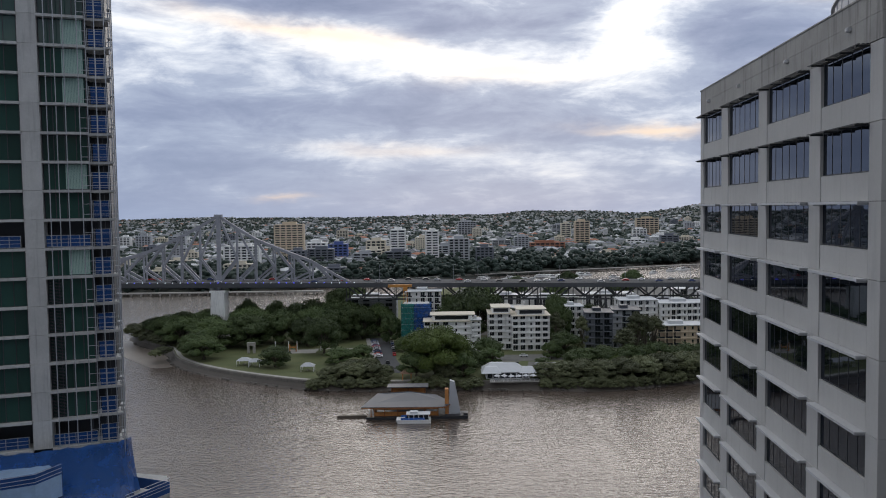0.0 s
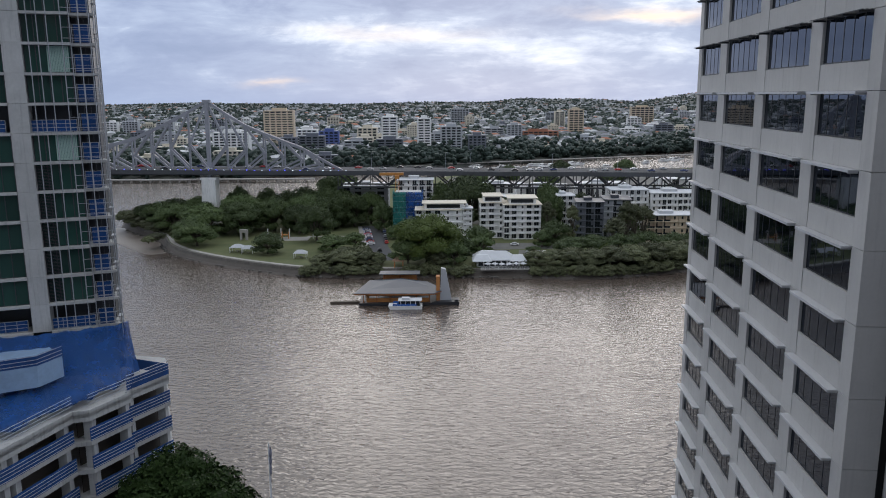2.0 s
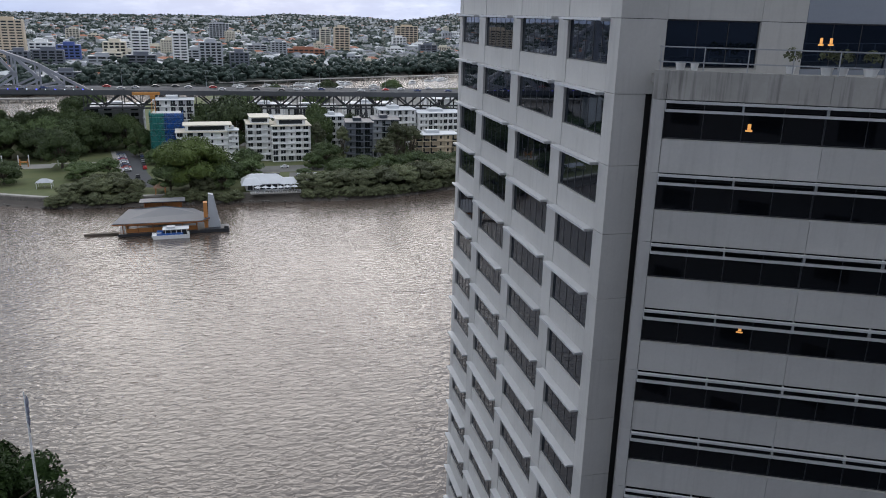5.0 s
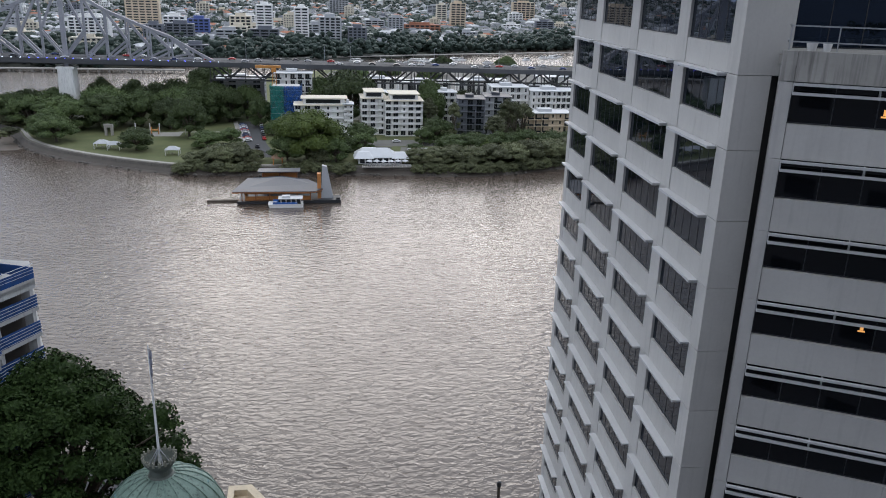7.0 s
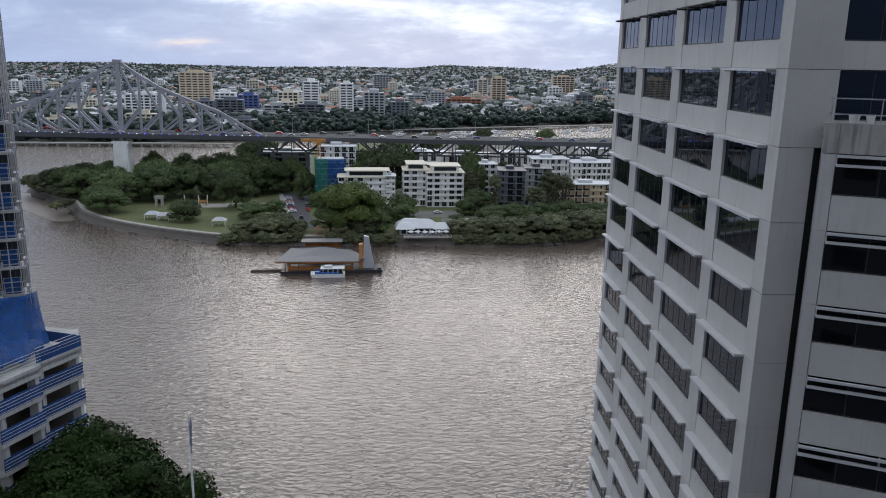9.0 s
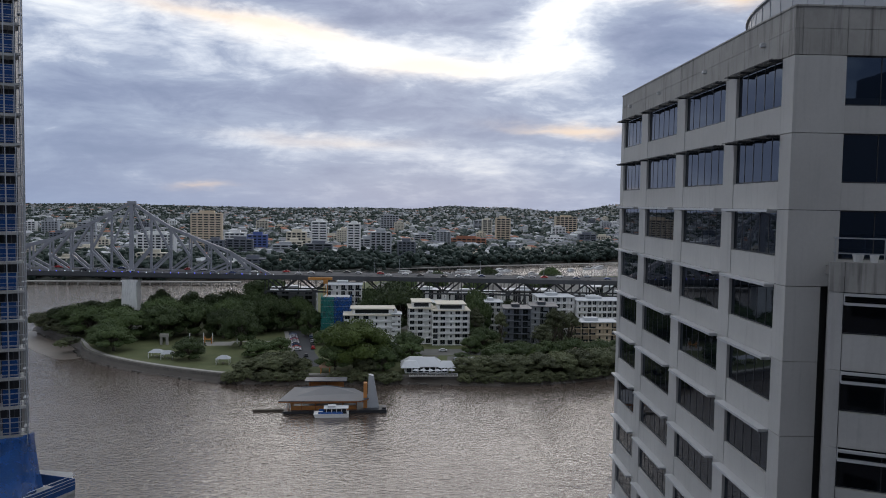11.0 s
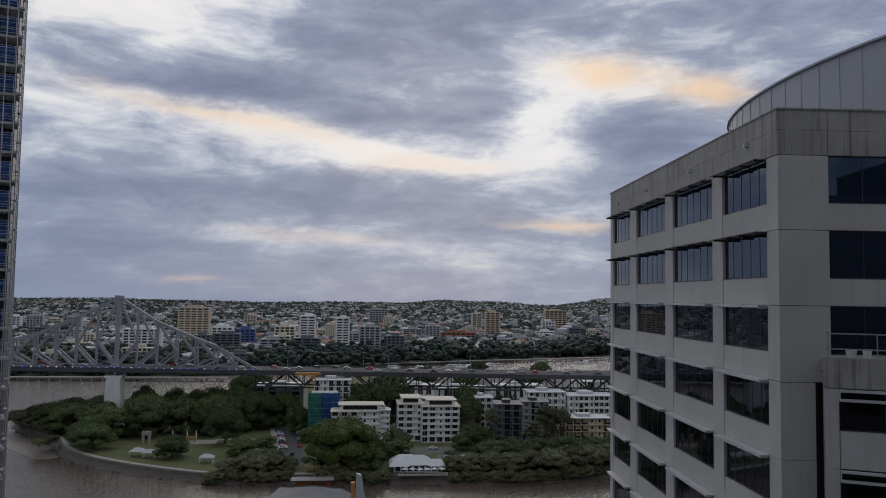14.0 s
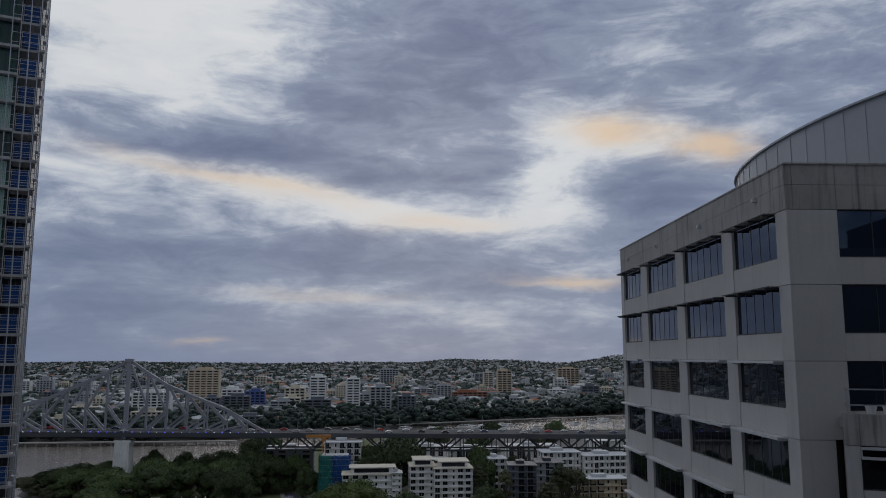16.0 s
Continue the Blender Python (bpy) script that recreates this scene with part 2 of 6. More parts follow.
PIER = matter("bridge_pier_concrete", (0.80, 0.79, 0.76), 0.9, grain=2, vary=0.1, stain=0.2, stain_size=0.25, streak=0.4)
ASPHALT = matter("asphalt", (0.06, 0.06, 0.063), 0.9, grain=4, vary=0.2, stain=0.3, stain_size=0.1)
PAVING = matter("pale_paving", (0.34, 0.32, 0.29), 0.9, grain=3, vary=0.1, stain=0.2)
GRASS = matter("mown_grass", (0.075, 0.105, 0.032), 0.95, grain=0.8, vary=0.22, stain=0.35, stain_size=0.08, hue=(0.125, 0.115, 0.05))
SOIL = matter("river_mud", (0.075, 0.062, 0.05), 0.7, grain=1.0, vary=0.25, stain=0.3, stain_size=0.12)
ROCK = matter("sea_wall_stone", (0.11, 0.10, 0.088), 0.9, grain=1.2, vary=0.3, stain=0.3, stain_size=0.2, bump=0.4)
SUBURB = matter("suburban_ground", (0.045, 0.056, 0.045), 0.95, grain=0.05, vary=0.5, stain=0.5, stain_size=0.01, hue=(0.09, 0.085, 0.07))
BARK = matter("grey_bark", (0.11, 0.09, 0.07), 0.95, grain=6, vary=0.3, bump=0.4)
LEAF = leafy("fig_leaves", (0.034, 0.056, 0.022), (0.098, 0.130, 0.046))
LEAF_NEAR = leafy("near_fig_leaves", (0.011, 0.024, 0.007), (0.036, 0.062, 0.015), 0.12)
LEAF_OLIVE = leafy("mangrove_leaves", (0.058, 0.070, 0.036), (0.145, 0.152, 0.078))
LEAF_BRIGHT = leafy("raintree_leaves", (0.040, 0.066, 0.014), (0.115, 0.150, 0.032))
WHITE = matter("white_render", (0.80, 0.79, 0.77), 0.7, grain=2, vary=0.05, stain=0.12, stain_size=0.2, random_tint=0.06, streak=0.12)
CREAM = matter("cream_render", (0.66, 0.60, 0.49), 0.8, grain=2, vary=0.06, stain=0.12, stain_size=0.2, random_tint=0.05, streak=0.12)
TAN = matter("tan_brick", (0.60, 0.49, 0.36), 0.85, grain=2, vary=0.1, stain=0.15, stain_size=0.2, random_tint=0.05)
SLATE = matter("slate_grey_panel", (0.16, 0.17, 0.20), 0.6, grain=2, vary=0.1, stain=0.15, random_tint=0.08)
WINDOW = glass_like("house_glass", (0.025, 0.03, 0.035), 0.08, 0.0, 0.5)
ROOF_GREY = matter("metal_roof", (0.055, 0.060, 0.072), 0.5, grain=1.0, vary=0.1, stain=0.2, stain_size=0.15, random_tint=0.1)
ROOF_WHITE = matter("white_roof", (0.54, 0.55, 0.56), 0.6, grain=1.0, vary=0.07, stain=0.15, stain_size=0.2)
RUST = matter("rusted_steel", (0.30, 0.12, 0.045), 0.8, grain=2.0, vary=0.25, stain=0.4, stain_size=0.3)
TIMBER = matter("orange_timber", (0.50, 0.21, 0.06), 0.65, grain=3.0, vary=0.2, stain=0.3, stain_size=0.4)
COPPER = matter("verdigris_copper", (0.20, 0.30, 0.25), 0.65, grain=5.0, vary=0.2, stain=0.6, stain_size=0.9, hue=(0.13, 0.17, 0.14), streak=0.7)
SANDSTONE = matter("cream_stone", (0.56, 0.47, 0.34), 0.85, grain=4, vary=0.1, stain=0.2, stain_size=0.5, streak=0.2)
BLUE_PAINT = matter("blue_paint", (0.03, 0.12, 0.42), 0.35, grain=2, vary=0.05)
ORANGE_PAINT = matter("orange_paint", (0.50, 0.22, 0.05), 0.5, grain=2, vary=0.1)
GREEN_NET = see_through(matter("green_net", (0.02, 0.17, 0.15), 0.8, grain=4, vary=0.3, stain=0.3, stain_size=0.3), 0.25, 0.3)
WARM = lit("warm_lamp", (1.0, 0.45, 0.12), 0.5)
BLUE_LED = lit("blue_light", (0.10, 0.12, 1.0), 3.0)
COOL_LED = lit("white_light", (0.8, 0.88, 1.0), 2.0)
TYRE = matter("tyre_rubber", (0.02, 0.02, 0.02), 0.9)


def water_material():
    mt = bpy.data.materials.new("muddy_river")
    mt.use_nodes = True
    n = Nodes(mt.node_tree)
    b = mt.node_tree.nodes["Principled BSDF"]
    pos = n.put("ShaderNodeNewGeometry").outputs["Position"]
    s3 = n.put("ShaderNodeSeparateXYZ", Vector=pos).outputs
    silt = n.noise(n.xyz(n.m("MULTIPLY", s3[0], 0.008), n.m("MULTIPLY", s3[1], 0.02)), 1.0, 5.0, 0.6, 0.5)
    n.link(b.inputs["Base Color"], n.mix(silt, (0.070, 0.052, 0.041), (0.112, 0.086, 0.068)))
    b.inputs["IOR"].default_value = 1.50
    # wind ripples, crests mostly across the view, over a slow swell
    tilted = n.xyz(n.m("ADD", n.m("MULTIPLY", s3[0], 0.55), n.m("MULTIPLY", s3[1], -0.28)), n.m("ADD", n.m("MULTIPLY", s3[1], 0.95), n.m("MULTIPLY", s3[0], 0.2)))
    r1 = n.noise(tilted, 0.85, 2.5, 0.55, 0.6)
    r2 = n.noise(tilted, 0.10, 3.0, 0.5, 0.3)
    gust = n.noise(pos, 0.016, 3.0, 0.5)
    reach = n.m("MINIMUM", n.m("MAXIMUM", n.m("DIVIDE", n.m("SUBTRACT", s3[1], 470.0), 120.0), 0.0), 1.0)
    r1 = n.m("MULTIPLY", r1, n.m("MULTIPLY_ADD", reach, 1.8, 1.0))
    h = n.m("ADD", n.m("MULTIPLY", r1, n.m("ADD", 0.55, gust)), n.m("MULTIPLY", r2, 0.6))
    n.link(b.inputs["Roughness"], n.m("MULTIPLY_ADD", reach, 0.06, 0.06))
    bp = n.put("ShaderNodeBump", Height=h, Strength=1.0, Distance=0.30)
    n.link(b.inputs["Normal"], bp.outputs[0])
    return mt


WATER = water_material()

# ---------------------------------------------------------------- shaping tools
def box(bm, x0, x1, y0, y1, z0, z1, m=None):
    vs = [bm.verts.new((x, y, z)) for z in (z0, z1) for x, y in ((x0, y0), (x1, y0), (x1, y1), (x0, y1))]
    if m:
        for w in vs:
            w.co = m @ w.co
    for f in ((3, 2, 1, 0), (4, 5, 6, 7), (0, 1, 5, 4), (1, 2, 6, 5), (2, 3, 7, 6), (3, 0, 4, 7)):
        bm.faces.new([vs[i] for i in f])
    return vs


def bar(bm, a, b, w, h=None):
    """A straight member of square or flat section from a to b."""
    a, b = Vector(a), Vector(b)
    h = h or w
    turn = (b - a).to_track_quat("Z", "Y").to_matrix().to_4x4()
    box(bm, -w / 2, w / 2, -h / 2, h / 2, 0, (b - a).length, Matrix.Translation(a) @ turn)


def tube(bm, pts, radii, sides=8):
    """A round tapering member along points."""
    rings = []
    for i, p in enumerate(pts):
        p = Vector(p)
        fwd = (Vector(pts[min(i + 1, len(pts) - 1)]) - Vector(pts[max(i - 1, 0)])).normalized()
        turn = fwd.to_track_quat("Z", "Y").to_matrix()
        rings.append([bm.verts.new(p + turn @ Vector((math.cos(2 * math.pi * k / sides), math.sin(2 * math.pi * k / sides), 0)) * radii[i]) for k in range(sides)])
    for r, s in zip(rings, rings[1:]):
        for k in range(sides):
            bm.faces.new((r[k], r[(k + 1) % sides], s[(k + 1) % sides], s[k]))
    bm.faces.new(rings[0][::-1])
    bm.faces.new(rings[-1])


def lathe(bm, profile, sides=32, sx=1.0, sy=1.0, cap=True):
    rings = [[bm.verts.new((r * math.cos(2 * math.pi * k / sides) * sx, r * math.sin(2 * math.pi * k / sides) * sy, z)) for k in range(sides)] for r, z in profile]
    for r, s in zip(rings, rings[1:]):
        for k in range(sides):
            bm.faces.new((r[k], r[(k + 1) % sides], s[(k + 1) % sides], s[k]))
    if cap:
        bm.faces.new(rings[0][::-1])
        bm.faces.new(rings[-1])


def slab(bm, outline, z0, z1):
    """A plate over a plan outline."""
    low = [bm.verts.new((x, y, z0)) for x, y in outline]
    high = [bm.verts.new((x, y, z1)) for x, y in outline]
    n = len(outline)
    bm.faces.new(low[::-1]), bm.faces.new(high)
    for i in range(n):
        bm.faces.new((low[i], low[(i + 1) % n], high[(i + 1) % n], high[i]))


def meshed(name, bm, material, smooth=False):
    bmesh.ops.recalc_face_normals(bm, faces=bm.faces)
    me = bpy.data.meshes.new(name)
    bm.to_mesh(me)
    bm.free()
    for mt in material if isinstance(material, (list, tuple)) else (material,):
        me.materials.append(mt)
    if smooth:
        for p in me.polygons:
            p.use_smooth = True
    return me


def part(name, bm, material, parent=None, label="", smooth=False, at=None):
    ob = new(name, meshed(name, bm, material, smooth))
    if parent:
        ob.parent = parent
    if at is not None:
        ob.matrix_basis = at
    return tagged(ob, label)


def piece(name, me, parent, x=0, y=0, z=0, rz=0, label="", scale=(1, 1, 1)):
    """One more object on a shared mesh."""
    ob = new(name, me)
    ob.parent = parent
    ob.matrix_basis = pose(x, y, z, 0, 0, rz) @ Matrix.Diagonal((*scale, 1))
    return tagged(ob, label)


def thing(name, at, label, category, group="", kind=""):
    ob = new(name)
    ob.matrix_basis = at
    return tagged(ob, label, category, group, kind)


def boxes(*rows):
    bm = bmesh.new()
    for r in rows:
        box(bm, *r)
    return bm


def raw_mesh(name, verts, faces, material, smooth=False):
    me = bpy.data.meshes.new(name)
    me.from_pydata(verts, [], faces)
    for mt in material if isinstance(material, (list, tuple)) else (material,):
        me.materials.append(mt)
    if smooth:
        me.polygons.foreach_set("use_smooth", [True] * len(me.polygons))
    me.update()
    return me

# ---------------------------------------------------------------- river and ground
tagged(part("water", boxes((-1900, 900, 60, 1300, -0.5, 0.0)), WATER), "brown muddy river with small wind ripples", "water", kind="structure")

GROUND = 4.0
SHORE = [(-196, 487), (-186, 462), (-168, 440), (-151, 419), (-143, 402), (-136, 390), (-122, 374), (-102, 358), (-78, 343.5), (-57, 334), (-36, 331), (-10, 331), (15, 330), (41, 328),
         (74, 326), (112, 338), (180, 350), (300, 372), (520, 420), (620, 820), (300, 800), (120, 770), (10, 730), (-60, 650), (-105, 575), (-150, 520), (-180, 505)]


def inset(outline, by):
    out, n = [], len(outline)
    for i in range(n):
        a, b, c = Vector(outline[i - 1]), Vector(outline[i]), Vector(outline[(i + 1) % n])
        n1, n2 = (b - a).normalized(), (c - b).normalized()
        t = (Vector((-n1.y, n1.x)) + Vector((-n2.y, n2.x))).normalized()
        out.append(b + t * by)
    return out


def smooth_ring(outline, steps=4):
    """A rounded closed line through the points."""
    out, n = [], len(outline)
    for i in range(n):
        p = [Vector(outline[(i + k) % n]) for k in (-1, 0, 1, 2)]
        for s in range(steps):
            t = s / steps
            out.append(0.5 * ((2 * p[1]) + (p[2] - p[0]) * t + (2 * p[0] - 5 * p[1] + 4 * p[2] - p[3]) * t * t + (3 * p[1] - p[0] - 3 * p[2] + p[3]) * t ** 3))
    return out


def peninsula():
    ring = smooth_ring(SHORE)
    random.seed(4)
    shelf = [p + Vector((random.uniform(-1, 1), random.uniform(-1.5, 0.6))) for p in inset(ring, -1.6)]
    bm = bmesh.new()
    levels = [(shelf, -0.4), (inset(ring, 0.0), 0.7), (inset(ring, 1.8), 2.3)]
    rings = [[bm.verts.new((p.x, p.y, z)) for p in r] for r, z in levels]
    for r, s in zip(rings, rings[1:]):
        for k in range(len(r)):
            bm.faces.new((r[k], r[(k + 1) % len(r)], s[(k + 1) % len(r)], s[k]))
    tagged(part("mud_bank", bm, SOIL), "wet brown mud bank along the river's edge", "river bank", kind="structure")
    bm = bmesh.new()
    levels = [(inset(ring, 1.5), 1.8), (inset(ring, 1.7), 3.4), (inset(ring, 2.3), 3.75), (inset(ring, 2.4), 3.3)]
    rings = [[bm.verts.new((p.x, p.y, z)) for p in r] for r, z in levels]
    for r, s in zip(rings, rings[1:]):
        for k in range(len(r)):
            bm.faces.new((r[k], r[(k + 1) % len(r)], s[(k + 1) % len(r)], s[k]))
    tagged(part("sea_wall", bm, matter("pale_wall_stone", (0.135, 0.122, 0.105), 0.9, grain=1.5, vary=0.3, stain=0.4, stain_size=0.3, bump=0.4, streak=0.5)), "dark stone sea wall curving round the park", "wall", kind="structure")
    bm = bmesh.new()
    slab(bm, [tuple(p) for p in inset(ring, 2.35)], 2.0, GROUND - 0.35)
    tagged(part("ground", bm, GRASS), "mown green park grass with worn patches", "grass", kind="structure")
    bm = bmesh.new()
    a, b = inset(ring, 2.7), inset(ring, 5.0)
    r, s = [[bm.verts.new((p.x, p.y, GROUND - 0.31)) for p in q[8:45]] for q in (a, b)]
    for k in range(len(r) - 1):
        bm.faces.new((r[k], r[k + 1], s[k + 1], s[k]))
    tagged(part("path", bm, PAVING), "pale riverside footpath behind the sea wall", "path", kind="structure")
    verts, faces = [], []
    rng = random.Random(14)
    base = bmesh.new()
    bmesh.ops.create_icosphere(base, subdivisions=1, radius=1.0)
    for k in range(420):
        i = rng.randrange(4, 66)
        p = Vector(ring[i]).lerp(Vector(ring[i + 1]), rng.random()) + Vector((rng.uniform(-1.2, 1.2), rng.uniform(-1.6, 1.2)))
        r = rng.uniform(0.25, 0.9)
        o = len(verts)
        verts += [(p.x + q.co.x * r * rng.uniform(0.8, 1.3), p.y + q.co.y * r, 0.4 + q.co.z * r * 0.7) for q in base.verts]
        faces += [tuple(o + q.index for q in f.verts) for f in base.faces]
    base.free()
    tagged(new("rocks", raw_mesh("rocks", verts, faces, ROCK)), "dark wet rocks along the foot of the wall", "rocks", kind="stuff")


peninsula()
bm = bmesh.new()
slab(bm, [tuple(p) for p in smooth_ring([(-186, 468), (-160, 440), (-143, 404), (-138, 390), (-146, 386), (-156, 396), (-172, 415), (-190, 440), (-201, 462)])], -0.4, 0.10)
tagged(part("mud_flat", bm, matter("wet_mud", (0.17, 0.14, 0.115), 0.4, grain=0.8, vary=0.2, stain=0.3, stain_size=0.1)), "smooth wet mud flat off the park's point", "mud", kind="structure")
GROUND = 3.65


def bank_y(x):
    """Where the far bank runs."""
    return 740 + 0.00052 * max(x + 330, 0) ** 2 + 0.22 * max(x + 230, 0) if x < 360 else 1052 + 0.25 * (x - 360)


def hills(x, y):
    d = y - bank_y(x)
    a = math.degrees(math.atan2(x, y))
    z = 2.5 + 7 * min(max(d, 0) / 160, 1) + max(d, 0) * 0.0030
    z += 10 * (noise.noise((x * 0.0016, y * 0.0016, 0.3))) * min(max(d, 0) / 500, 1) + 5 * noise.noise((x * 0.006, y * 0.006, 2.3)) * min(max(d, 0) / 300, 1)
    far = min(max((y - 2400) / 2000, 0), 1)
    for a0, wide, high in ((6.5, 2.2, 26), (10.5, 2.5, 26), (18.5, 3.0, 50), (0.5, 4.0, 12), (24, 5, 34), (-17, 9, 20)):
        z += far * high * math.exp(-((a - a0) / wide) ** 2)
    return z + far * 4 * noise.noise((x * 0.004, y * 0.004, 8.1))


def far_ground():
    verts, faces, cols = [], [], 150
    ys = [0, 10, 30, 60, 100, 150, 220, 300, 400, 520, 660, 820, 1000, 1200, 1420, 1660, 1920, 2200, 2500, 2800, 3100, 3400, 3700, 3950, 4150]
    for i, dy in enumerate(ys):
        for j in range(cols + 1):
            u = -1 + 2 * j / cols
            x = u * (620 + dy * 0.62) if u > 0 else u * (1500 + dy * 1.1)
            y = bank_y(x) + dy
            verts.append((x, y, hills(x, y) if i else -0.6))
    for i in range(len(ys) - 1):
        for j in range(cols):
            a = i * (cols + 1) + j
            faces.append((a, a + 1, a + cols + 2, a + cols + 1))
    tagged(new("backdrop_ground", raw_mesh("backdrop_ground", verts, faces, SUBURB, True)), "green suburban hills that rise to the horizon", "hills", kind="structure")


far_ground()
bm = boxes((-160, 160, -140, 62, -1, 7.0), (-160, -24, 62, 112, -1, 6.99), (-160, 160, 62, 66, -1, 6.6))
tagged(part("near_ground", bm, ASPHALT), "dark paved city bank along the river", "pavement", kind="structure")

# ---------------------------------------------------------------- concrete office tower
OFFICE = Matrix.Translation((19.69, 34.72, 0)) @ pose(0, 0, 0, 0, 0, -4.02)
WING = OFFICE @ Matrix.Translation((2.15, -1.2, 0)) @ pose(0, 0, 0, 0, 0, -25) @ Matrix.Translation((-2.15, 1.2, 0))
PITCH = 3.6


def window_unit(bm_frame, bm_glass, length, height, panes, axis, depth=0.14, bar_w=0.045):
    """Frame with mullions, and its panes, in a plan with the window along axis from 0, standing on z = 0."""
    def put(bm, a0, a1, d0, d1, z0, z1):
        if axis == "y":
            box(bm, d0, d1, a0, a1, z0, z1)
        else:
            box(bm, a0, a1, d0, d1, z0, z1)
    put(bm_frame, 0, length, depth - 0.015, depth + 0.06, 0, 0.06)
    put(bm_frame, 0, length, depth - 0.015, depth + 0.06, height - 0.06, height)
    for i in range(panes + 1):
        a = i * (length - bar_w) / panes
        put(bm_frame, a, a + bar_w, depth - 0.015, depth + 0.06, 0.06, height - 0.06)
    for i in range(panes):
        a = i * (length - bar_w) / panes
        put(bm_glass, a + bar_w, a + (length - bar_w) / panes, depth, depth + 0.02, 0.06, height - 0.06)


def office_tower():
    top = thing("office_tower", OFFICE, "pale precast concrete office tower with dark tinted windows", "office tower")
    bays = [(1.2, 6.55), (8.05, 14.8), (16.4, 23.15), (24.85, 30.0)]
    edges = [(6.55, 8.05), (14.8, 16.4), (23.15, 24.85), (30.0, 30.95)]
    rows = [78.0 + PITCH * k for k in range(2, -20, -1)]
    part("core", boxes((0.33, 60, 0.36, 30.6, 4, 87.0)), JOINT_AND_SLIT, top)
    corner = meshed("corner_panel", boxes((0, 2.46, 0, 0.34, 0.015, PITCH - 0.015), (0, 0.34, 0.34, 1.19, 0.015, PITCH - 0.015)), PRECAST)
    slim = meshed("corner_panel", boxes((0, 1.68, 0, 0.34, 0.015, PITCH - 0.015), (0, 0.34, 0.34, 1.19, 0.015, PITCH - 0.015)), PRECAST)
    for z in rows:
        piece("corner_panel", corner if z > 75 else slim, top, 0, 0, z - PITCH)
    for s0, s1 in edges:
        me = meshed("column_panel", boxes((-0.03, 0.34, s0 + 0.01, s1 - 0.01, 0.012, PITCH - 0.012)), PRECAST)
        for z in rows:
            piece("column_panel", me, top, 0, 0, z - PITCH)
    for i, (s0, s1) in enumerate(bays):
        mid = s0 + (s1 - s0) * 0.55
        me = meshed("spandrel_panel", boxes((0, 0.34, s0 + 0.004, mid - 0.008, 0.012, PITCH - 2.26), (0, 0.34, mid + 0.008, s1 - 0.004, 0.012, PITCH - 2.26)), PRECAST)
        f, g = bmesh.new(), bmesh.new()
        window_unit(f, g, s1 - s0, 2.24, 5 if s1 - s0 < 6 else 6, "y")
        fm, gm = meshed("window_frame", f, DARK_METAL), meshed("pane", g, TINTED)
        h = boxes((-0.50, 0.02, 0.0, s1 - s0 + 0.35, -0.05, 0.02), (-0.50, -0.46, 0.0, s1 - s0 + 0.35, -0.11, -0.05))
        for k in range(4):
            y = 0.1 + k * (s1 - s0 - 0.3) / 3
            box(h, -0.46, 0.02, y, y + 0.04, -0.16, -0.05)
        hm = meshed("sunshade", h, ALUMINIUM)
        louvre = bmesh.new()
        for k in range(3):
            box(louvre, -0.62 + k * 0.2, -0.50 + k * 0.2, -0.1, s1 - s0 + 0.35, -0.03, 0.01)
        for k in range(4):
            y = 0.1 + k * (s1 - s0 - 0.3) / 3
            box(louvre, -0.62, 0.02, y, y + 0.05, -0.12, -0.03)
        lm = meshed("sunshade", louvre, DARK_METAL)
        for r, z in enumerate(rows):
            piece("spandrel_panel", me, top, 0, 0, z - PITCH)
            win = piece("window", fm, top, 0, s0, z - 2.24)
            piece("pane", gm, win)
            piece("sunshade", lm if r < 2 else hm, win, 0, 0, 2.22, label="dark louvred sunshade" if r < 2 else "pale metal sunshade")
    # parapet over the top row
    zp = rows[0]
    cuts = [0, 1.2, 7.3, 15.6, 24.0, 30.95]
    for a, b in zip(cuts, cuts[1:]):
        part("parapet_panel", boxes((-0.03, 0.34, a + 0.012, b - 0.012, zp + 0.015, zp + 1.2), (-0.03, 0.34, a + 0.012, b - 0.012, zp + 1.215, zp + 2.2)), PARAPET, top)
    cuts = [0.34, 2.46, 10.3, 18, 26, 34, 42, 50, 60]
    for a, b in zip(cuts, cuts[1:]):
        part("parapet_panel", boxes((a + 0.012, b - 0.012, 0, 0.34, zp + 0.015, zp + 1.2), (a + 0.012, b - 0.012, 0, 0.34, zp + 1.215, zp + 2.2)), PARAPET, top)
    part("coping", boxes((-0.07, 0.4, -0.06, 31.0, zp + 2.2, zp + 2.28), (0.4, 60, -0.06, 0.4, zp + 2.2, zp + 2.28)), PARAPET, top)
    spout = meshed("floodlight", boxes((-0.22, -0.03, -0.14, 0.14, -0.1, 0.1), (-0.26, -0.22, -0.1, 0.1, -0.07, 0.07)), ALUMINIUM)
    for s in (3.2, 11.3, 20.4, 28.2):
        piece("floodlight", spout, top, 0, s, zp + 1.05)
    # curved plant room on the roof
    bm = bmesh.new()
    lathe(bm, [(1.0, 86.5), (1.0, 94.62), (1.02, 94.66), (1.02, 94.8), (0.98, 94.8)], 120, 8.92, 20.03)
    drum = part("plant_room", bm, CLADDING, top, "curved grey metal plant room", at=Matrix.Translation((19.08, 21.91, 0)))
    seam = bmesh.new()
    for k in range(60):
        a = 2 * math.pi * k / 60
        x, y = 8.935 * math.cos(a), 20.06 * math.sin(a)
        box(seam, x - 0.025, x + 0.025, y - 0.025, y + 0.025, 86.6, 94.6)
    part("seam", seam, CLADDING, drum)
    # street face: upper storeys
    f, g = bmesh.new(), bmesh.new()
    window_unit(f, g, 5.2, 2.3, 3, "x")
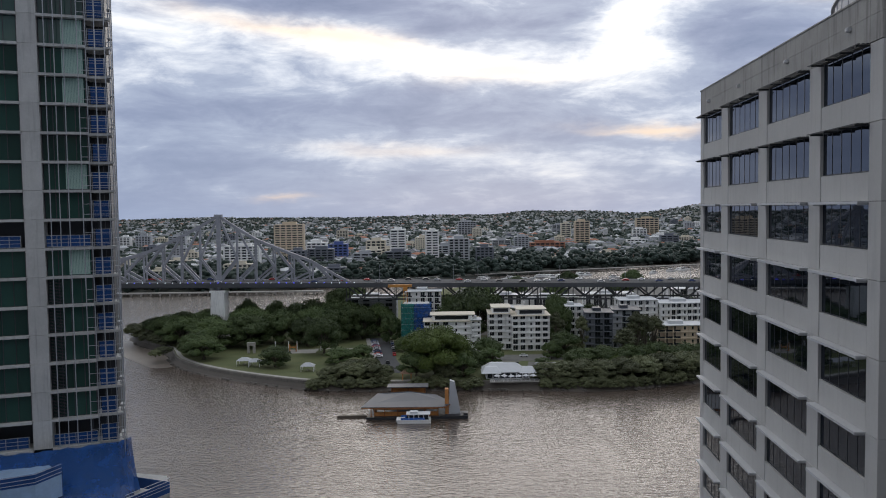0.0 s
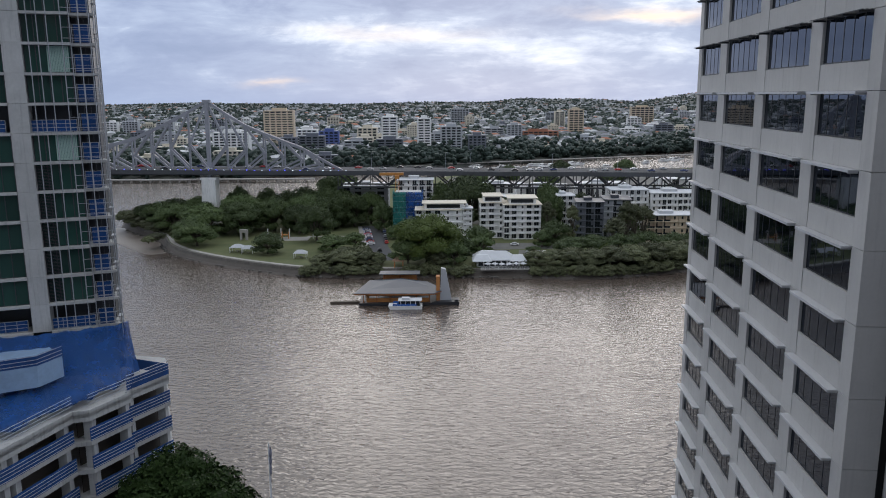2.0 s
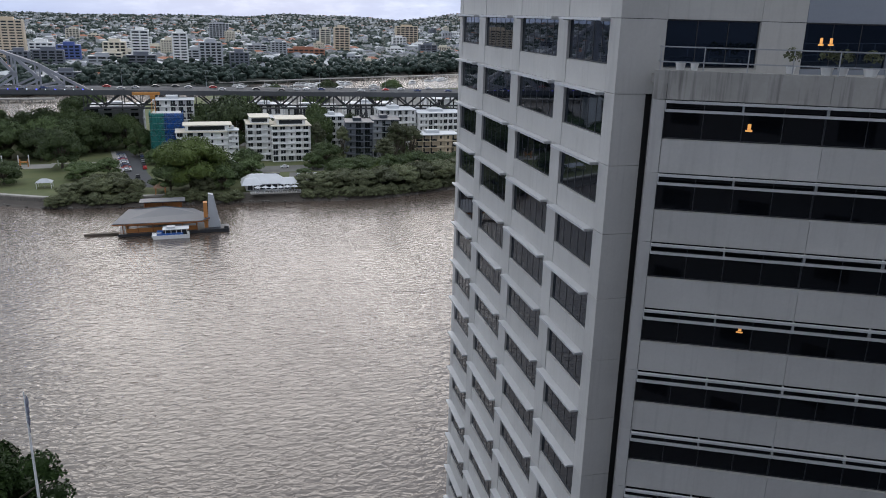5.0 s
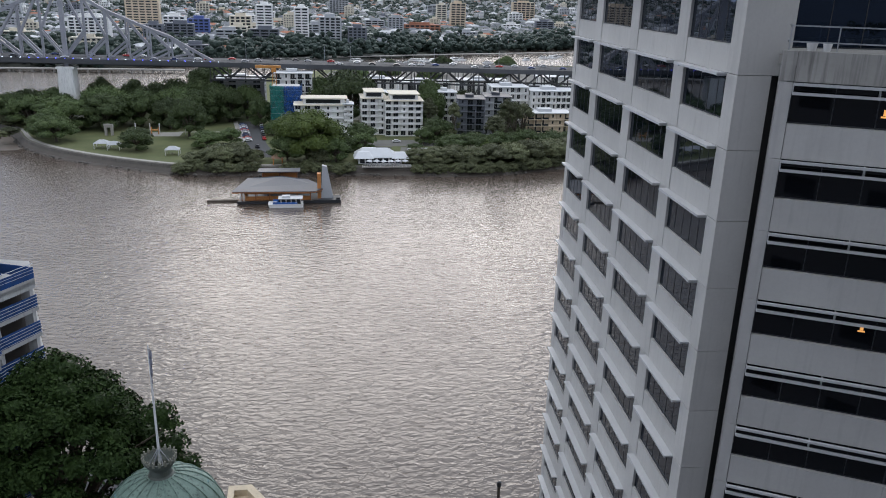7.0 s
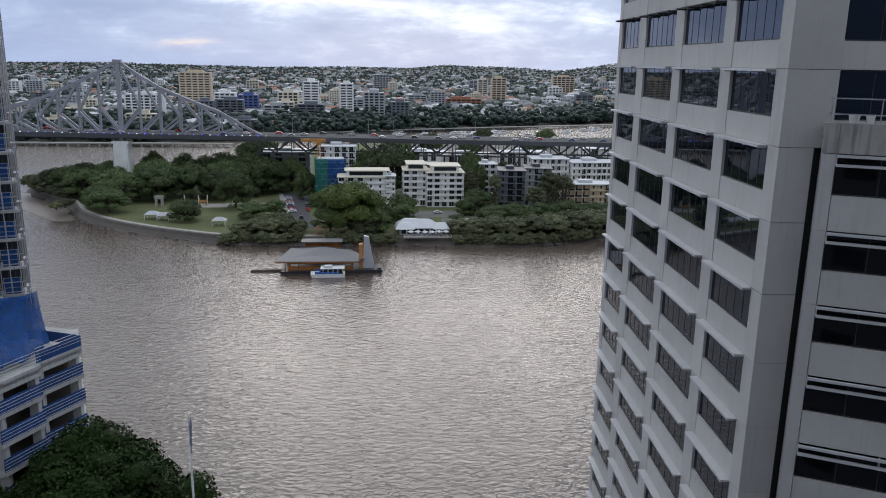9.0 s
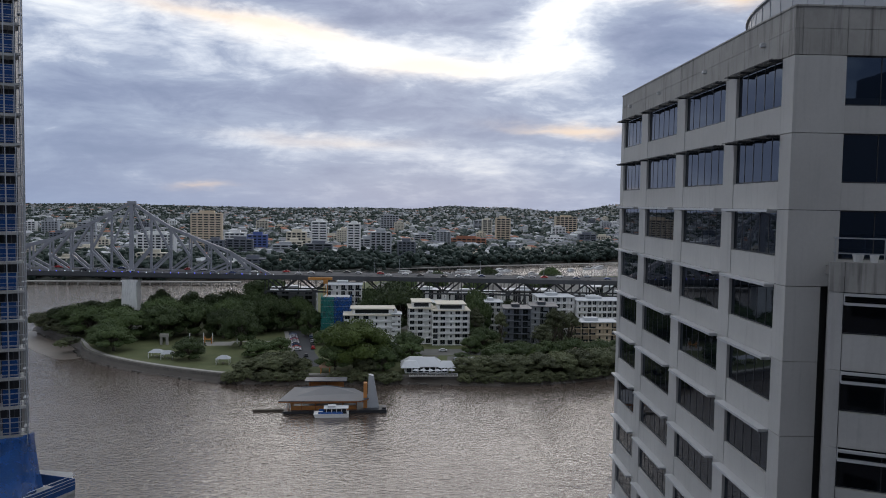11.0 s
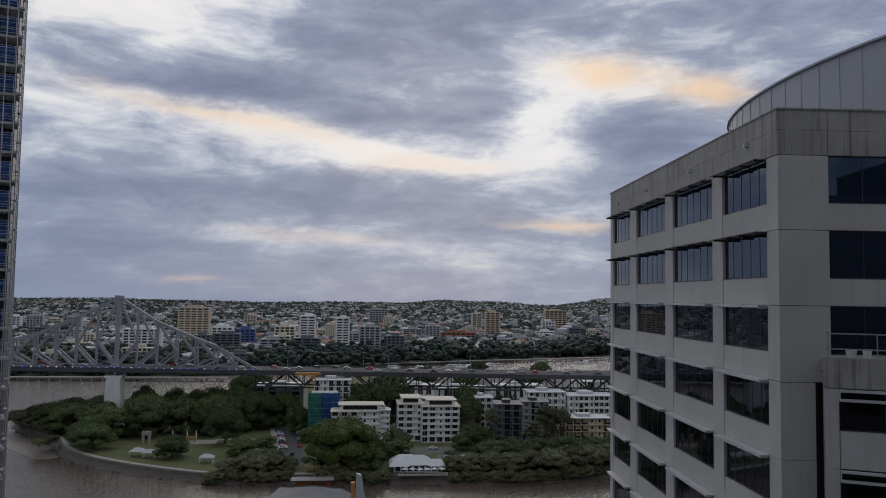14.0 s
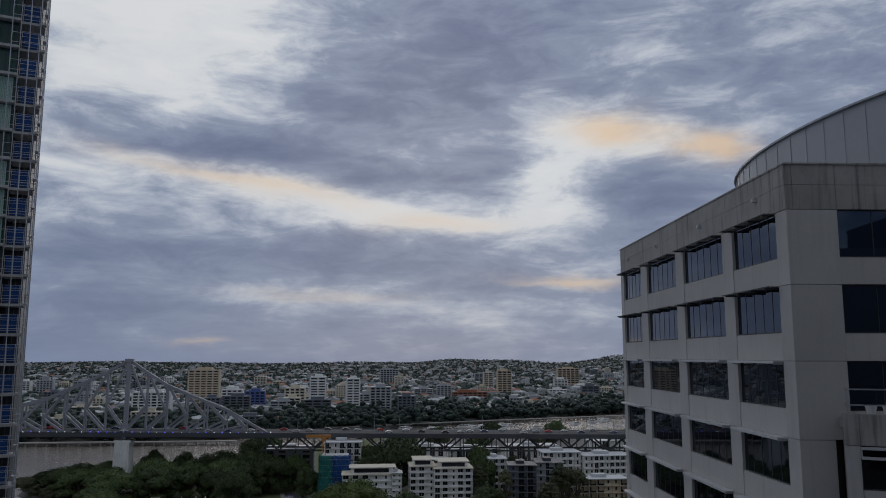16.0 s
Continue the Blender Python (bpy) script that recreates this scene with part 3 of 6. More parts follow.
    fm, gm = meshed("window_frame", f, DARK_METAL), meshed("pane", g, TINTED)
    sp = meshed("spandrel_panel", boxes((0.008, 5.192, 0, 0.34, 0.012, PITCH - 2.31)), PRECAST)
    col = meshed("column_panel", boxes((0.008, 2.592, -0.01, 0.34, 0.015, PITCH - 0.015)), PRECAST)
    tone = matter("blue_grey_panel", (0.25, 0.27, 0.31), 0.8, grain=5, vary=0.07, stain=0.12, random_tint=0.05)
    sp_b = meshed("spandrel_panel", boxes((0.008, 5.192, 0, 0.34, 0.012, PITCH - 2.31)), tone)
    col_b = meshed("column_panel", boxes((0.008, 2.592, -0.01, 0.34, 0.015, PITCH - 0.015)), tone)
    for bay in range(7):
        x0 = 2.46 + bay * 7.8
        for z in rows[:4]:
            y = 0.0 if bay < 1 else -0.02
            piece("spandrel_panel", sp if bay < 1 else sp_b, top, x0, y, z - PITCH)
            win = piece("window", fm, top, x0, y, z - 2.3)
            piece("pane", gm, win)
            piece("column_panel", col if bay < 1 else col_b, top, x0 + 5.2, y, z - PITCH)
    # lower wing that stands forward of it, with a terrace on top
    wing = thing("office_wing", WING, "lower concrete wing of the office tower with long dark windows", "office tower")
    low = [74.27 - PITCH * k for k in range(0, 19)]
    part("wing_core", boxes((1.8, 55, -0.93, 6, 4, 75.3)), JOINT_AND_SLIT, wing)
    part("wing_side", boxes((1.55, 1.85, -1.2, 1.5, 4, 75.6)), PRECAST, wing)
    edge = meshed("column_panel", boxes((1.55, 2.13, -1.23, -0.9, 0.012, PITCH - 0.012)), PRECAST)
    seg = 7.4
    sp2 = meshed("spandrel_panel", boxes((0.01, seg - 0.01, -1.2, -0.9, 0.012, PITCH - 1.93)), PRECAST)
    f, g = bmesh.new(), bmesh.new()
    window_unit(f, g, seg, 1.9, 4, "x", depth=0.0)
    fm2, gm2 = meshed("window_frame", f, DARK_METAL), meshed("pane", g, WING_GLASS)
    blade = meshed("sunshade", boxes((0.01, seg - 0.01, -1.52, -1.36, -0.10, 0.02), (0.01, seg - 0.01, -1.50, -1.34, -0.52, -0.40), (0.0, 0.04, -1.36, -1.0, -0.5, 0.0), (3.6, 3.64, -1.36, -1.0, -0.5, 0.0)), ALUMINIUM)
    for z in low:
        piece("column_panel", edge, wing, 0, 0, z - PITCH)
        for k in range(7):
            x0 = 2.15 + k * seg
            piece("spandrel_panel", sp2, wing, x0, 0, z - PITCH)
            win = piece("window", fm2, wing, x0, -1.0, z - 1.91)
            piece("pane", gm2, win)
            piece("sunshade", blade, win, 0, 1.0, 1.87, label="pair of pale metal sunshade blades")
    cuts = [1.5, 2.15, 9.55, 16.95, 24.35, 31.75, 40, 50, 60]
    for a, b in zip(cuts, cuts[1:]):
        part("parapet_panel", boxes((a + 0.01, b - 0.01, -1.26, -0.85, 74.29, 75.65)), PARAPET, wing)
    rail = bmesh.new()
    for z in (76.05, 76.75):
        box(rail, 1.7, 40, -1.12, -1.07, z - 0.03, z + 0.03)
        box(rail, 1.7, 1.75, -1.1, 0, z - 0.03, z + 0.03)
    for k in range(20):
        box(rail, 1.7 + k * 2, 1.75 + k * 2, -1.12, -1.07, 75.65, 76.75)
    part("terrace_rail", rail, GALVANISED, wing, "thin metal terrace rail")
    c25, s25 = math.cos(radians(25)), math.sin(radians(25))
    bm = bmesh.new()
    slab(bm, [(1.9, 0.3), (1.9, -1.1), (1.4 + 50 * c25, -0.9 - 50 * s25), (58, 0.3)], 75.0, 75.42)
    part("terrace", bm, PAVING, top)
    for x, wide in ((2.7, 0.5), (3.35, 0.4), (7.7, 0.45), (9.3, 0.6), (10.0, 0.5), (11.2, 0.7), (12.2, 0.45)):
        pot = thing("planter", WING @ Matrix.Translation((x, -0.75, 75.66)), "small white planter with a low green shrub on the terrace", "planter", "terrace planters")
        bm = bmesh.new()
        lathe(bm, [(wide * 0.36, 0), (wide * 0.5, 0.34), (wide * 0.44, 0.34), (wide * 0.42, 0.28)], 12)
        part("pot", bm, WHITE, pot)
        if x > 7:
            part("shrub", leaf_cloud([(0, 0, 0.75, 0.4, 0.4, 0.45)], 120, 0.16, int(x * 10)), LEAF_OLIVE, pot)
    for x, z in ((6.1, 73.6), (7.0, 63.2), (11.3, 77.6), (11.9, 77.6)):
        part("lit_lamp", boxes((x, x + 0.16, -1.012 if z < 75 else 0.1, -0.99 if z < 75 else 0.16, z - 0.62, z - 0.34), (x - 0.08, x + 0.24, -1.012 if z < 75 else 0.1, -0.99 if z < 75 else 0.16, z - 0.72, z - 0.64)), WARM, wing if z < 75 else top, "warm lamp glowing behind the glass")


def leaf_cloud(lobes, count, size, seed, flat=0.0):
    """Many small tilted leaf clumps spread over the skins of the lobes (x, y, z, rx, ry, rz)."""
    rng = np.random.default_rng(seed)
    lob = np.array(lobes, float)
    area = (lob[:, 3] * lob[:, 4] + lob[:, 4] * lob[:, 5] + lob[:, 3] * lob[:, 5])
    pick = rng.choice(len(lob), count, p=area / area.sum())
    d = rng.normal(size=(count, 3))
    d[:, 2] = np.where(d[:, 2] < -0.25, -d[:, 2] * 0.6, d[:, 2])
    d /= np.linalg.norm(d, axis=1, keepdims=True)
    r = rng.uniform(0.72, 1.06, size=(count, 1))
    at = lob[pick, :3] + d * r * lob[pick, 3:6]
    nrm = d + rng.normal(size=(count, 3)) * 0.55 + [0, 0, 0.25]
    nrm /= np.linalg.norm(nrm, axis=1, keepdims=True)
    side = np.cross(nrm, rng.normal(size=(count, 3)))
    side /= np.linalg.norm(side, axis=1, keepdims=True)
    up = np.cross(nrm, side)
    s = rng.uniform(0.55, 1.25, size=(count, 1)) * size
    v = np.stack([at - side * s * 0.6, at - up * s * 0.35 + nrm * s * 0.12, at + side * s * 0.6, at + up * s * 0.35 + nrm * s * 0.12], 1).reshape(-1, 3)
    bm = bmesh.new()
    vs = [bm.verts.new(p) for p in v]
    for i in range(0, len(vs), 4):
        bm.faces.new(vs[i:i + 4])
    return bm


office_tower()

# ---------------------------------------------------------------- apartment tower under construction
def site_tower():
    top = thing("apartment_tower", Matrix.Translation((-36.1, 85.7, 0)) @ pose(0, 0, 0, 0, 0, 19), "apartment tower under construction with green glass and blue netting", "tower")
    F = 3.1
    floors = [77.4 + F * k for k in range(-8, 20)]
    z0, z1 = floors[0], floors[-1] + F
    # core coloured near-black for the shaded interior behind the balconies
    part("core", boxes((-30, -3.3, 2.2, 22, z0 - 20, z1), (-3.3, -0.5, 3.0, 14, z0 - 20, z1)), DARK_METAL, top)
    slabm = meshed("floor_slab", boxes((-6.97, -2.35, -0.55, 2.4, -0.22, 0.06), (-13.9, -8.86, -0.75, 2.4, -0.22, 0.06), (-22, -15.72, -0.75, 2.4, -0.22, 0.06)), CONCRETE)
    slabr = meshed("balcony_slab", boxes((-2.34, -0.1, 0.25, 3.0, -0.25, 0.02), (-0.5, 0.12, 0.0, 0.6, -0.16, 0.06)), CONCRETE)
    colm = meshed("column", boxes((-8.84, -6.98, -0.5, 2.3, 0.012, F - 0.012)), CONCRETE)
    colm2 = meshed("column", boxes((-15.7, -13.92, -0.5, 2.3, 0.012, F - 0.012)), CONCRETE)
    f, g = bmesh.new(), bmesh.new()
    window_unit(f, g, 4.5, F - 0.28, 4, "x", 0.3, 0.09)
    fm, gm = meshed("window_frame", f, DARK_METAL), meshed("pane", g, GREEN_GLASS)
    f, g = bmesh.new(), bmesh.new()
    window_unit(f, g, 5.0, F - 0.28, 4, "x", 0.1, 0.09)
    fl, gl = meshed("window_frame", f, DARK_METAL), meshed("pane", g, GREEN_GLASS)
    lv = bmesh.new()
    for k in range(16):
        box(lv, 0.05, 1.5, 0.16, 0.26, 0.15 + k * 0.16, 0.20 + k * 0.16)
    lvm = meshed("louvre", lv, DARK_METAL)
    cur = bmesh.new()
    for k in range(14):
        box(cur, 2.2 + k * 0.15, 2.33 + k * 0.15, 0.24 + 0.02 * (k % 2), 0.27 + 0.02 * (k % 2), 0.1, F - 0.35)
    cloth = matter("sheer_curtain", (0.36, 0.50, 0.44), 0.9, vary=0.05)
    curm = meshed("curtain", cur, cloth)
    guard = meshed("guard_net", boxes((0.1, 4.4, -0.06, -0.03, 0.1, 1.35)), BLUE_NET)
    rl = bmesh.new()
    for z in (0.15, 0.55, 0.95, 1.35):
        box(rl, 0.0, 4.5, -0.12, -0.07, z - 0.025, z + 0.025)
    for x in (0.0, 1.1, 2.2, 3.35, 4.45):
        box(rl, x, x + 0.05, -0.12, -0.07, 0, 1.4)
    rlm = meshed("guard_rail", rl, GALVANISED)
    net = meshed("guard_net", boxes((-2.05, -0.5, 0.32, 0.36, 0.12, 1.95)), BLUE_NET)
    rr = bmesh.new()
    for z in (0.3, 0.85, 1.4, 1.95):
        box(rr, -2.2, -0.3, 0.24, 0.29, z - 0.02, z + 0.02)
    for x in (-2.2, -1.4, -0.6):
        box(rr, x, x + 0.05, 0.24, 0.29, 0, 2.0)
    rrm = meshed("guard_rail", rr, GALVANISED)
    rng = random.Random(3)
    for i, z in enumerate(floors):
        piece("floor_slab", slabm, top, 0, 0, z)
        piece("balcony_slab", slabr, top, 0, 0, z)
        piece("column", colm, top, 0, 0, z)
        piece("column", colm2, top, 0, 0, z)
        piece("guard_net", net, top, rng.uniform(-0.06, 0.06), 0, z)
        piece("guard_rail", rrm, top, 0, 0, z)
        if i in (0, 7):
            for x in (-6.96, -13.8):
                piece("guard_net", guard, top, x, 0.1, z)
                piece("guard_rail", rlm, top, x, 0.1, z)
            continue
        win = piece("window", fm, top, -6.96, 0, z + 0.06)
        piece("pane", gm, win)
        win2 = piece("window", fl, top, -13.9, -0.2, z + 0.06)
        piece("pane", gl, win2)
        if i < 6:
            piece("louvre", lvm, win, label="dark horizontal louvres")
            piece("louvre", lvm, win2, label="dark horizontal louvres")
        elif i in (6, 9, 12, 13, 14, 16, 17):
            piece("curtain", curm, win, label="pale green sheer curtain")
    # scaffold outside the balconies
    bm = bmesh.new()
    for x in (-6.2, -5.3, -4.4, -3.05):
        tube(bm, [(x, -1.0, z0), (x, -1.0, z1)], [0.05, 0.05], 6)
    for x in (-2.3, -1.4, -0.4, 0.25):
        tube(bm, [(x, -0.3, z0 - 2), (x, -0.3, z1)], [0.05, 0.05], 6)
    for x in (-0.05, 0.3):
        tube(bm, [(x, 1.0, z0 - 2), (x, 1.0, z1)], [0.05, 0.05], 6)
    for z in floors:
        tube(bm, [(-3.05, -0.3, z + 0.5), (0.3, -0.3, z + 0.5)], [0.035, 0.035], 5)
        tube(bm, [(0.28, -0.3, z + 0.5), (0.28, 1.1, z + 0.5)], [0.035, 0.035], 5)
        box(bm, -0.1, 0.34, -0.3, 1.0, z + 0.95, z + 1.0)
        tube(bm, [(-3.05, -0.3, z + 1.6), (0.3, -0.3, z + 1.6)], [0.03, 0.03], 5)
    part("scaffold", bm, GALVANISED, top, "galvanised scaffold tubes")
    screen = matter("perforated_screen", (0.10, 0.105, 0.115), 0.7, grain=8, vary=0.3)
    bm = bmesh.new()
    for z in floors:
        for k in range(5):
            box(bm, -3.0 + k * 0.66, -2.96 + k * 0.66, 0.5, 0.55, z, z + F - 0.3)
    tagged(part("screen_post", bm, screen, top), kind="stuff")


def site_podium():
    top = thing("podium_building", pose(0, 0, 0), "concrete podium frame under construction, wrapped in blue netting", "building")
    line = [(-31.0, 85.6), (-33.8, 80.4), (-33.2, 80.0), (-35.6, 75.0), (-37.1, 74.6), (-39.4, 66.8), (-41.0, 62.0)]
    back = [(-70, 62), (-70, 92), (-45, 95), (-33.6, 92)]
    out = line + back
    ctr = Vector((-48, 84))
    for k in range(13):
        z = 46.3 - 3.1 * k
        bm = bmesh.new()
        slab(bm, out, z - 0.45, z)
        if k == 0:
            for a, b in zip(line, line[1:]):
                a, b = Vector(a), Vector(b)
                t = (b - a).normalized()
                nrm = Vector((t.y, -t.x)) * 0.25
                slab(bm, [tuple(a), tuple(b), tuple(b + nrm), tuple(a + nrm)][::-1], z - 0.9, z + 0.3)
        part("floor_slab", bm, CONCRETE, top)
        for a, b in zip(line, line[1:]):
            a, b = Vector((*a, z)), Vector((*b, z))
            t = (b - a).normalized()
            inn = Vector((t.y, -t.x, 0)) * -0.4
            if inn.dot(Vector((ctr.x - a.x, ctr.y - a.y, 0))) < 0:
                inn = -inn
            if (b - a).length < 2.5:
                continue
            if k:
                bm = bmesh.new()
                bar(bm, a + inn * 0.2 + Vector((0, 0, 0.7)), b + inn * 0.2 + Vector((0, 0, 0.7)), 0.04, 1.45)
                part("guard_net", bm, BLUE_NET, top)
                # set-back sheet; the deep floor's shade is put into its dark colour
                bm = bmesh.new()
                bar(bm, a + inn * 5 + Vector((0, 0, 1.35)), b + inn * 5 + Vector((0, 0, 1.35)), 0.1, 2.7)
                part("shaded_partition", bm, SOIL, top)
            bm = bmesh.new()
            for h in (0.15, 0.5, 0.85, 1.2):
                bar(bm, a - inn * 0.05 + Vector((0, 0, h + (0.75 if k == 0 else 0))), b - inn * 0.05 + Vector((0, 0, h + (0.75 if k == 0 else 0))), 0.05)
            part("guard_rail", bm, PALE_RAIL, top)
            for q in ((a * 0.9 + b * 0.1), (a * 0.1 + b * 0.9)):
                if k:
                    part("column", boxes((q.x + inn.x * 1.8 - 0.45, q.x + inn.x * 1.8 + 0.45, q.y + inn.y * 1.8 - 0.45, q.y + inn.y * 1.8 + 0.45, z, z + 2.65)), CONCRETE, top)
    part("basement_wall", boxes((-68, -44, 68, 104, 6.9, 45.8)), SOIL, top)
    # pale beam and the terrace guard
    bm = bmesh.new()
    for a, b in ((line[0], line[1]), (line[0], (-37.5, 88.2))):
        bar(bm, (*a, 47.2), (*b, 47.2), 0.04, 1.2)
    part("guard_net", bm, BLUE_NET, top)
    # hanging net from the tower's lowest floor down to the podium
    n_u, n_v = 40, 12
    hem_top = [(-49, 79.5), (-44, 81.2), (-40.4, 82.7), (-36.1, 85.0), (-35.6, 86.8)]
    hem_low = [(-42.5, 64), (-39.6, 70.5), (-37.5, 75.0), (-34.6, 80.2), (-34.2, 85.2)]
    bm = bmesh.new()
    grid = []
    for v in range(n_v + 1):
        rowv = []
        for u in range(n_u + 1):
            s = u / n_u * 4
            i = min(int(s), 3)
            a = Vector(hem_top[i]).lerp(Vector(hem_top[i + 1]), s - i)
            b = Vector(hem_low[i]).lerp(Vector(hem_low[i + 1]), s - i)
            w = v / n_v
            p = a.lerp(b, w ** 1.8)
            fold = 0.55 * noise.noise((u * 0.55, w * 1.3, 3.3)) * (0.3 + w)
            rowv.append(bm.verts.new((p.x + fold, p.y - fold, 52.7 + (47.1 - 52.7) * w + 0.3 * noise.noise((u * 0.4, v * 0.5, 9)))))
        grid.append(rowv)
    for v in range(n_v):
        for u in range(n_u):
            bm.faces.new((grid[v][u], grid[v][u + 1], grid[v + 1][u + 1], grid[v + 1][u]))
    ob = part("hanging_net", bm, DEBRIS_NET, top, "blue debris net hanging in folds", smooth=True)
    ob.modifiers.new("thickness", "SOLIDIFY").thickness = 0.03
    # projecting loading deck wrapped in pale cloth
    bm = bmesh.new()
    slab(bm, [(-50, 69.6), (-40.3, 74.9), (-39.2, 78.0), (-42, 81), (-50, 79)], 49.2, 51.4)
    part("loading_deck", bm, matter("faded_blue_sheet", (0.26, 0.37, 0.52), 0.8, grain=3, vary=0.15, stain=0.3, stain_size=0.5), top, "loading deck wrapped in faded blue sheeting")
    bm = bmesh.new()
    for h in (51.7, 52.1, 52.5):
        for a, b in (((-50, 69.6), (-40.3, 74.9)), ((-40.3, 74.9), (-39.2, 78.0))):
            bar(bm, (*a, h), (*b, h), 0.06)
    part("guard_rail", bm, PALE_RAIL, top)
    bm = bmesh.new()
    for a, b in (((-50, 69.6), (-40.3, 74.9)), ((-40.3, 74.9), (-39.2, 78.0))):
        bar(bm, (*a, 52.0), (*b, 52.0), 0.03, 1.1)
    part("guard_net", bm, BLUE_NET, top)


site_tower()
site_podium()

# ---------------------------------------------------------------- cantilever bridge
def bridge():
    top = thing("cantilever_bridge", pose(0, 462, 0, 0, 0.72, 0), "grey steel cantilever truss bridge over the river", "bridge")
    D, P, X0 = 34.6, 11.0, -132.4
    right = [39.4, 32, 25.4, 20.8, 16.5, 12.4, 6.0, 0.0]
    left = [39.4, 33, 27.2, 22, 17.2, 14, 12.3, 11.6, 11.6, 11.6, 12.0, 13.4, 16, 20]
    pts = [(X0 - P * i, h) for i, h in reversed(list(enumerate(left)))] + [(X0 + P * i, h) for i, h in list(enumerate(right))[1:]]
    line0, X00 = pts, X0
    for y in (-8.5, 8.5):
        # the two trusses stand on the skew
        pts, X0 = [(x - (y + 8.5) * 0.29, h) for x, h in line0], X00 - (y + 8.5) * 0.29
        for (xa, ha), (xb, hb) in zip(pts, pts[1:]):
            bm = bmesh.new()
            bar(bm, (xa, y, D + ha), (xb, y, D + hb), 1.3, 1.5)
            part("top_chord", bm, BRIDGE_STEEL, top)
        part("bottom_chord", boxes((pts[0][0], pts[-1][0], y - 0.5, y + 0.5, D - 0.6, D + 0.6)), BRIDGE_STEEL, top)
        for i, ((xa, ha), (xb, hb)) in enumerate(zip(pts, pts[1:])):
            if hb > 0.5 and abs(xb - X0) > 1:
                bm = bmesh.new()
                bar(bm, (xb, y, D), (xb, y, D + hb), 0.85)
                part("vertical", bm, BRIDGE_STEEL, top)
            # K bracing: both diagonals meet on the vertical farther from the tower
            (xi, hi), (xo, ho) = ((xb, hb), (xa, ha)) if xa < X0 - 1 else ((xa, ha), (xb, hb))
            knot = D + ho * 0.43
            for za in (D + hi, D):
                bm = bmesh.new()
                bar(bm, (xi, y, za), (xo, y, knot), 1.1)
                part("diagonal", bm, BRIDGE_STEEL, top)
        bm = bmesh.new()
        bar(bm, (X0, y, D - 4), (X0, y, D + 39.9), 2.1, 2.2)
        box(bm, X0 - 2.2, X0 + 2.2, y - 1.3, y + 1.3, D + 38.4, D + 40.1)
        part("tower_post", bm, BRIDGE_STEEL, top)
    pts, X0, far = line0, X00, -17 * 0.29
    bm = bmesh.new()
    for za, zb in ((8, 18), (18, 28), (28, 39)):
        bar(bm, (X0, -8.5, D + za), (X0 + far, 8.5, D + zb), 0.5)
        bar(bm, (X0 + far, 8.5, D + za), (X0, -8.5, D + zb), 0.5)
        bar(bm, (X0, -8.5, D + zb), (X0 + far, 8.5, D + zb), 0.8)
    part("portal_bracing", bm, BRIDGE_STEEL, top)
    bm = bmesh.new()
    for xb, hb in pts:
        if hb > 8:
            bar(bm, (xb, -8.5, D + hb), (xb + far, 8.5, D + hb), 0.5)
    part("top_lateral", bm, BRIDGE_STEEL, top)
    part("road_deck", boxes((-420, 330, -12, 12, D - 1.1, D + 0.35)), ASPHALT, top, "asphalt road deck")
    part("edge_girder", boxes((-420, 330, -12.3, -12, D - 2.2, D + 0.3), (-420, 330, 12, 12.3, D - 1.6, D + 0.5), (-420, -58, -9, -8, D - 3.0, D - 1.1), (-420, -58, 8, 9, D - 3.0, D - 1.1)), SHADED_STEEL, top)
    bm = bmesh.new()
    for y in (-12.2, 12.2):
        for h in (0.9, 1.4):
            box(bm, -420, 330, y - 0.05, y + 0.05, D + h, D + h + 0.08)
        for k in range(250):
            box(bm, -420 + 3 * k, -419.9 + 3 * k, y - 0.05, y + 0.05, D + 0.5, D + 1.4)
    part("handrail", bm, SHADED_STEEL, top)
    rng = random.Random(5)
    lamp = meshed("edge_light", boxes((-0.22, 0.22, -0.15, 0.15, 0, 0.35)), BLUE_LED)
    lamp2 = meshed("edge_light", boxes((-0.2, 0.2, -0.15, 0.15, 0, 0.3)), COOL_LED)
    for k in range(64):
        piece("edge_light", lamp if rng.random() < 0.55 else lamp2, top, -330 + k * 4.4, -12.5, D + 0.35, label="small light on the deck's edge")
    # main pier
    bm = bmesh.new()
    for y in (-8.5, 8.5):
        X0 = X00 - (y + 8.5) * 0.29
        v = box(bm, X0 - 4.8, X0 + 4.8, y - 4.5, y + 4.5, 0, D - 4.6)
        for w in v[4:]:
            w.co.x = X0 + (w.co.x - X0) * 0.78
        box(bm, X0 - 4.6, X0 + 4.6, y - 4.6, y + 4.6, D - 5.2, D - 4.0)
    X0 = X00 - 2.5
    box(bm, X0 - 4, X0 + 4, -4.2, 4.2, 10, D - 6)
    part("main_pier", bm, PIER, top, "pale concrete main pier")
    # approach spans on a deck truss
    step, depth = 9.5, 9.5
    x = -58.0
    n = 0
    while x < 200:
        for y in (-8, 8):
            bm = bmesh.new()
            bar(bm, (x, y, D - 1.6), (x + step, y, D - 1.6), 1.0)
            bar(bm, (x, y, D - depth), (x + step, y, D - depth), 0.9)
            bar(bm, (x, y, D - depth), (x, y, D - 1.6), 0.45)
            a, b = (D - depth, D - 1.6) if n % 2 else (D - 1.6, D - depth)
            bar(bm, (x, y, a), (x + step, y, b), 0.85)
            bar(bm, (x + step / 2, y, (a + b) / 2), (x + step / 2, y, D - 1.6), 0.4)
            part("deck_truss", bm, SHADED_STEEL, top)
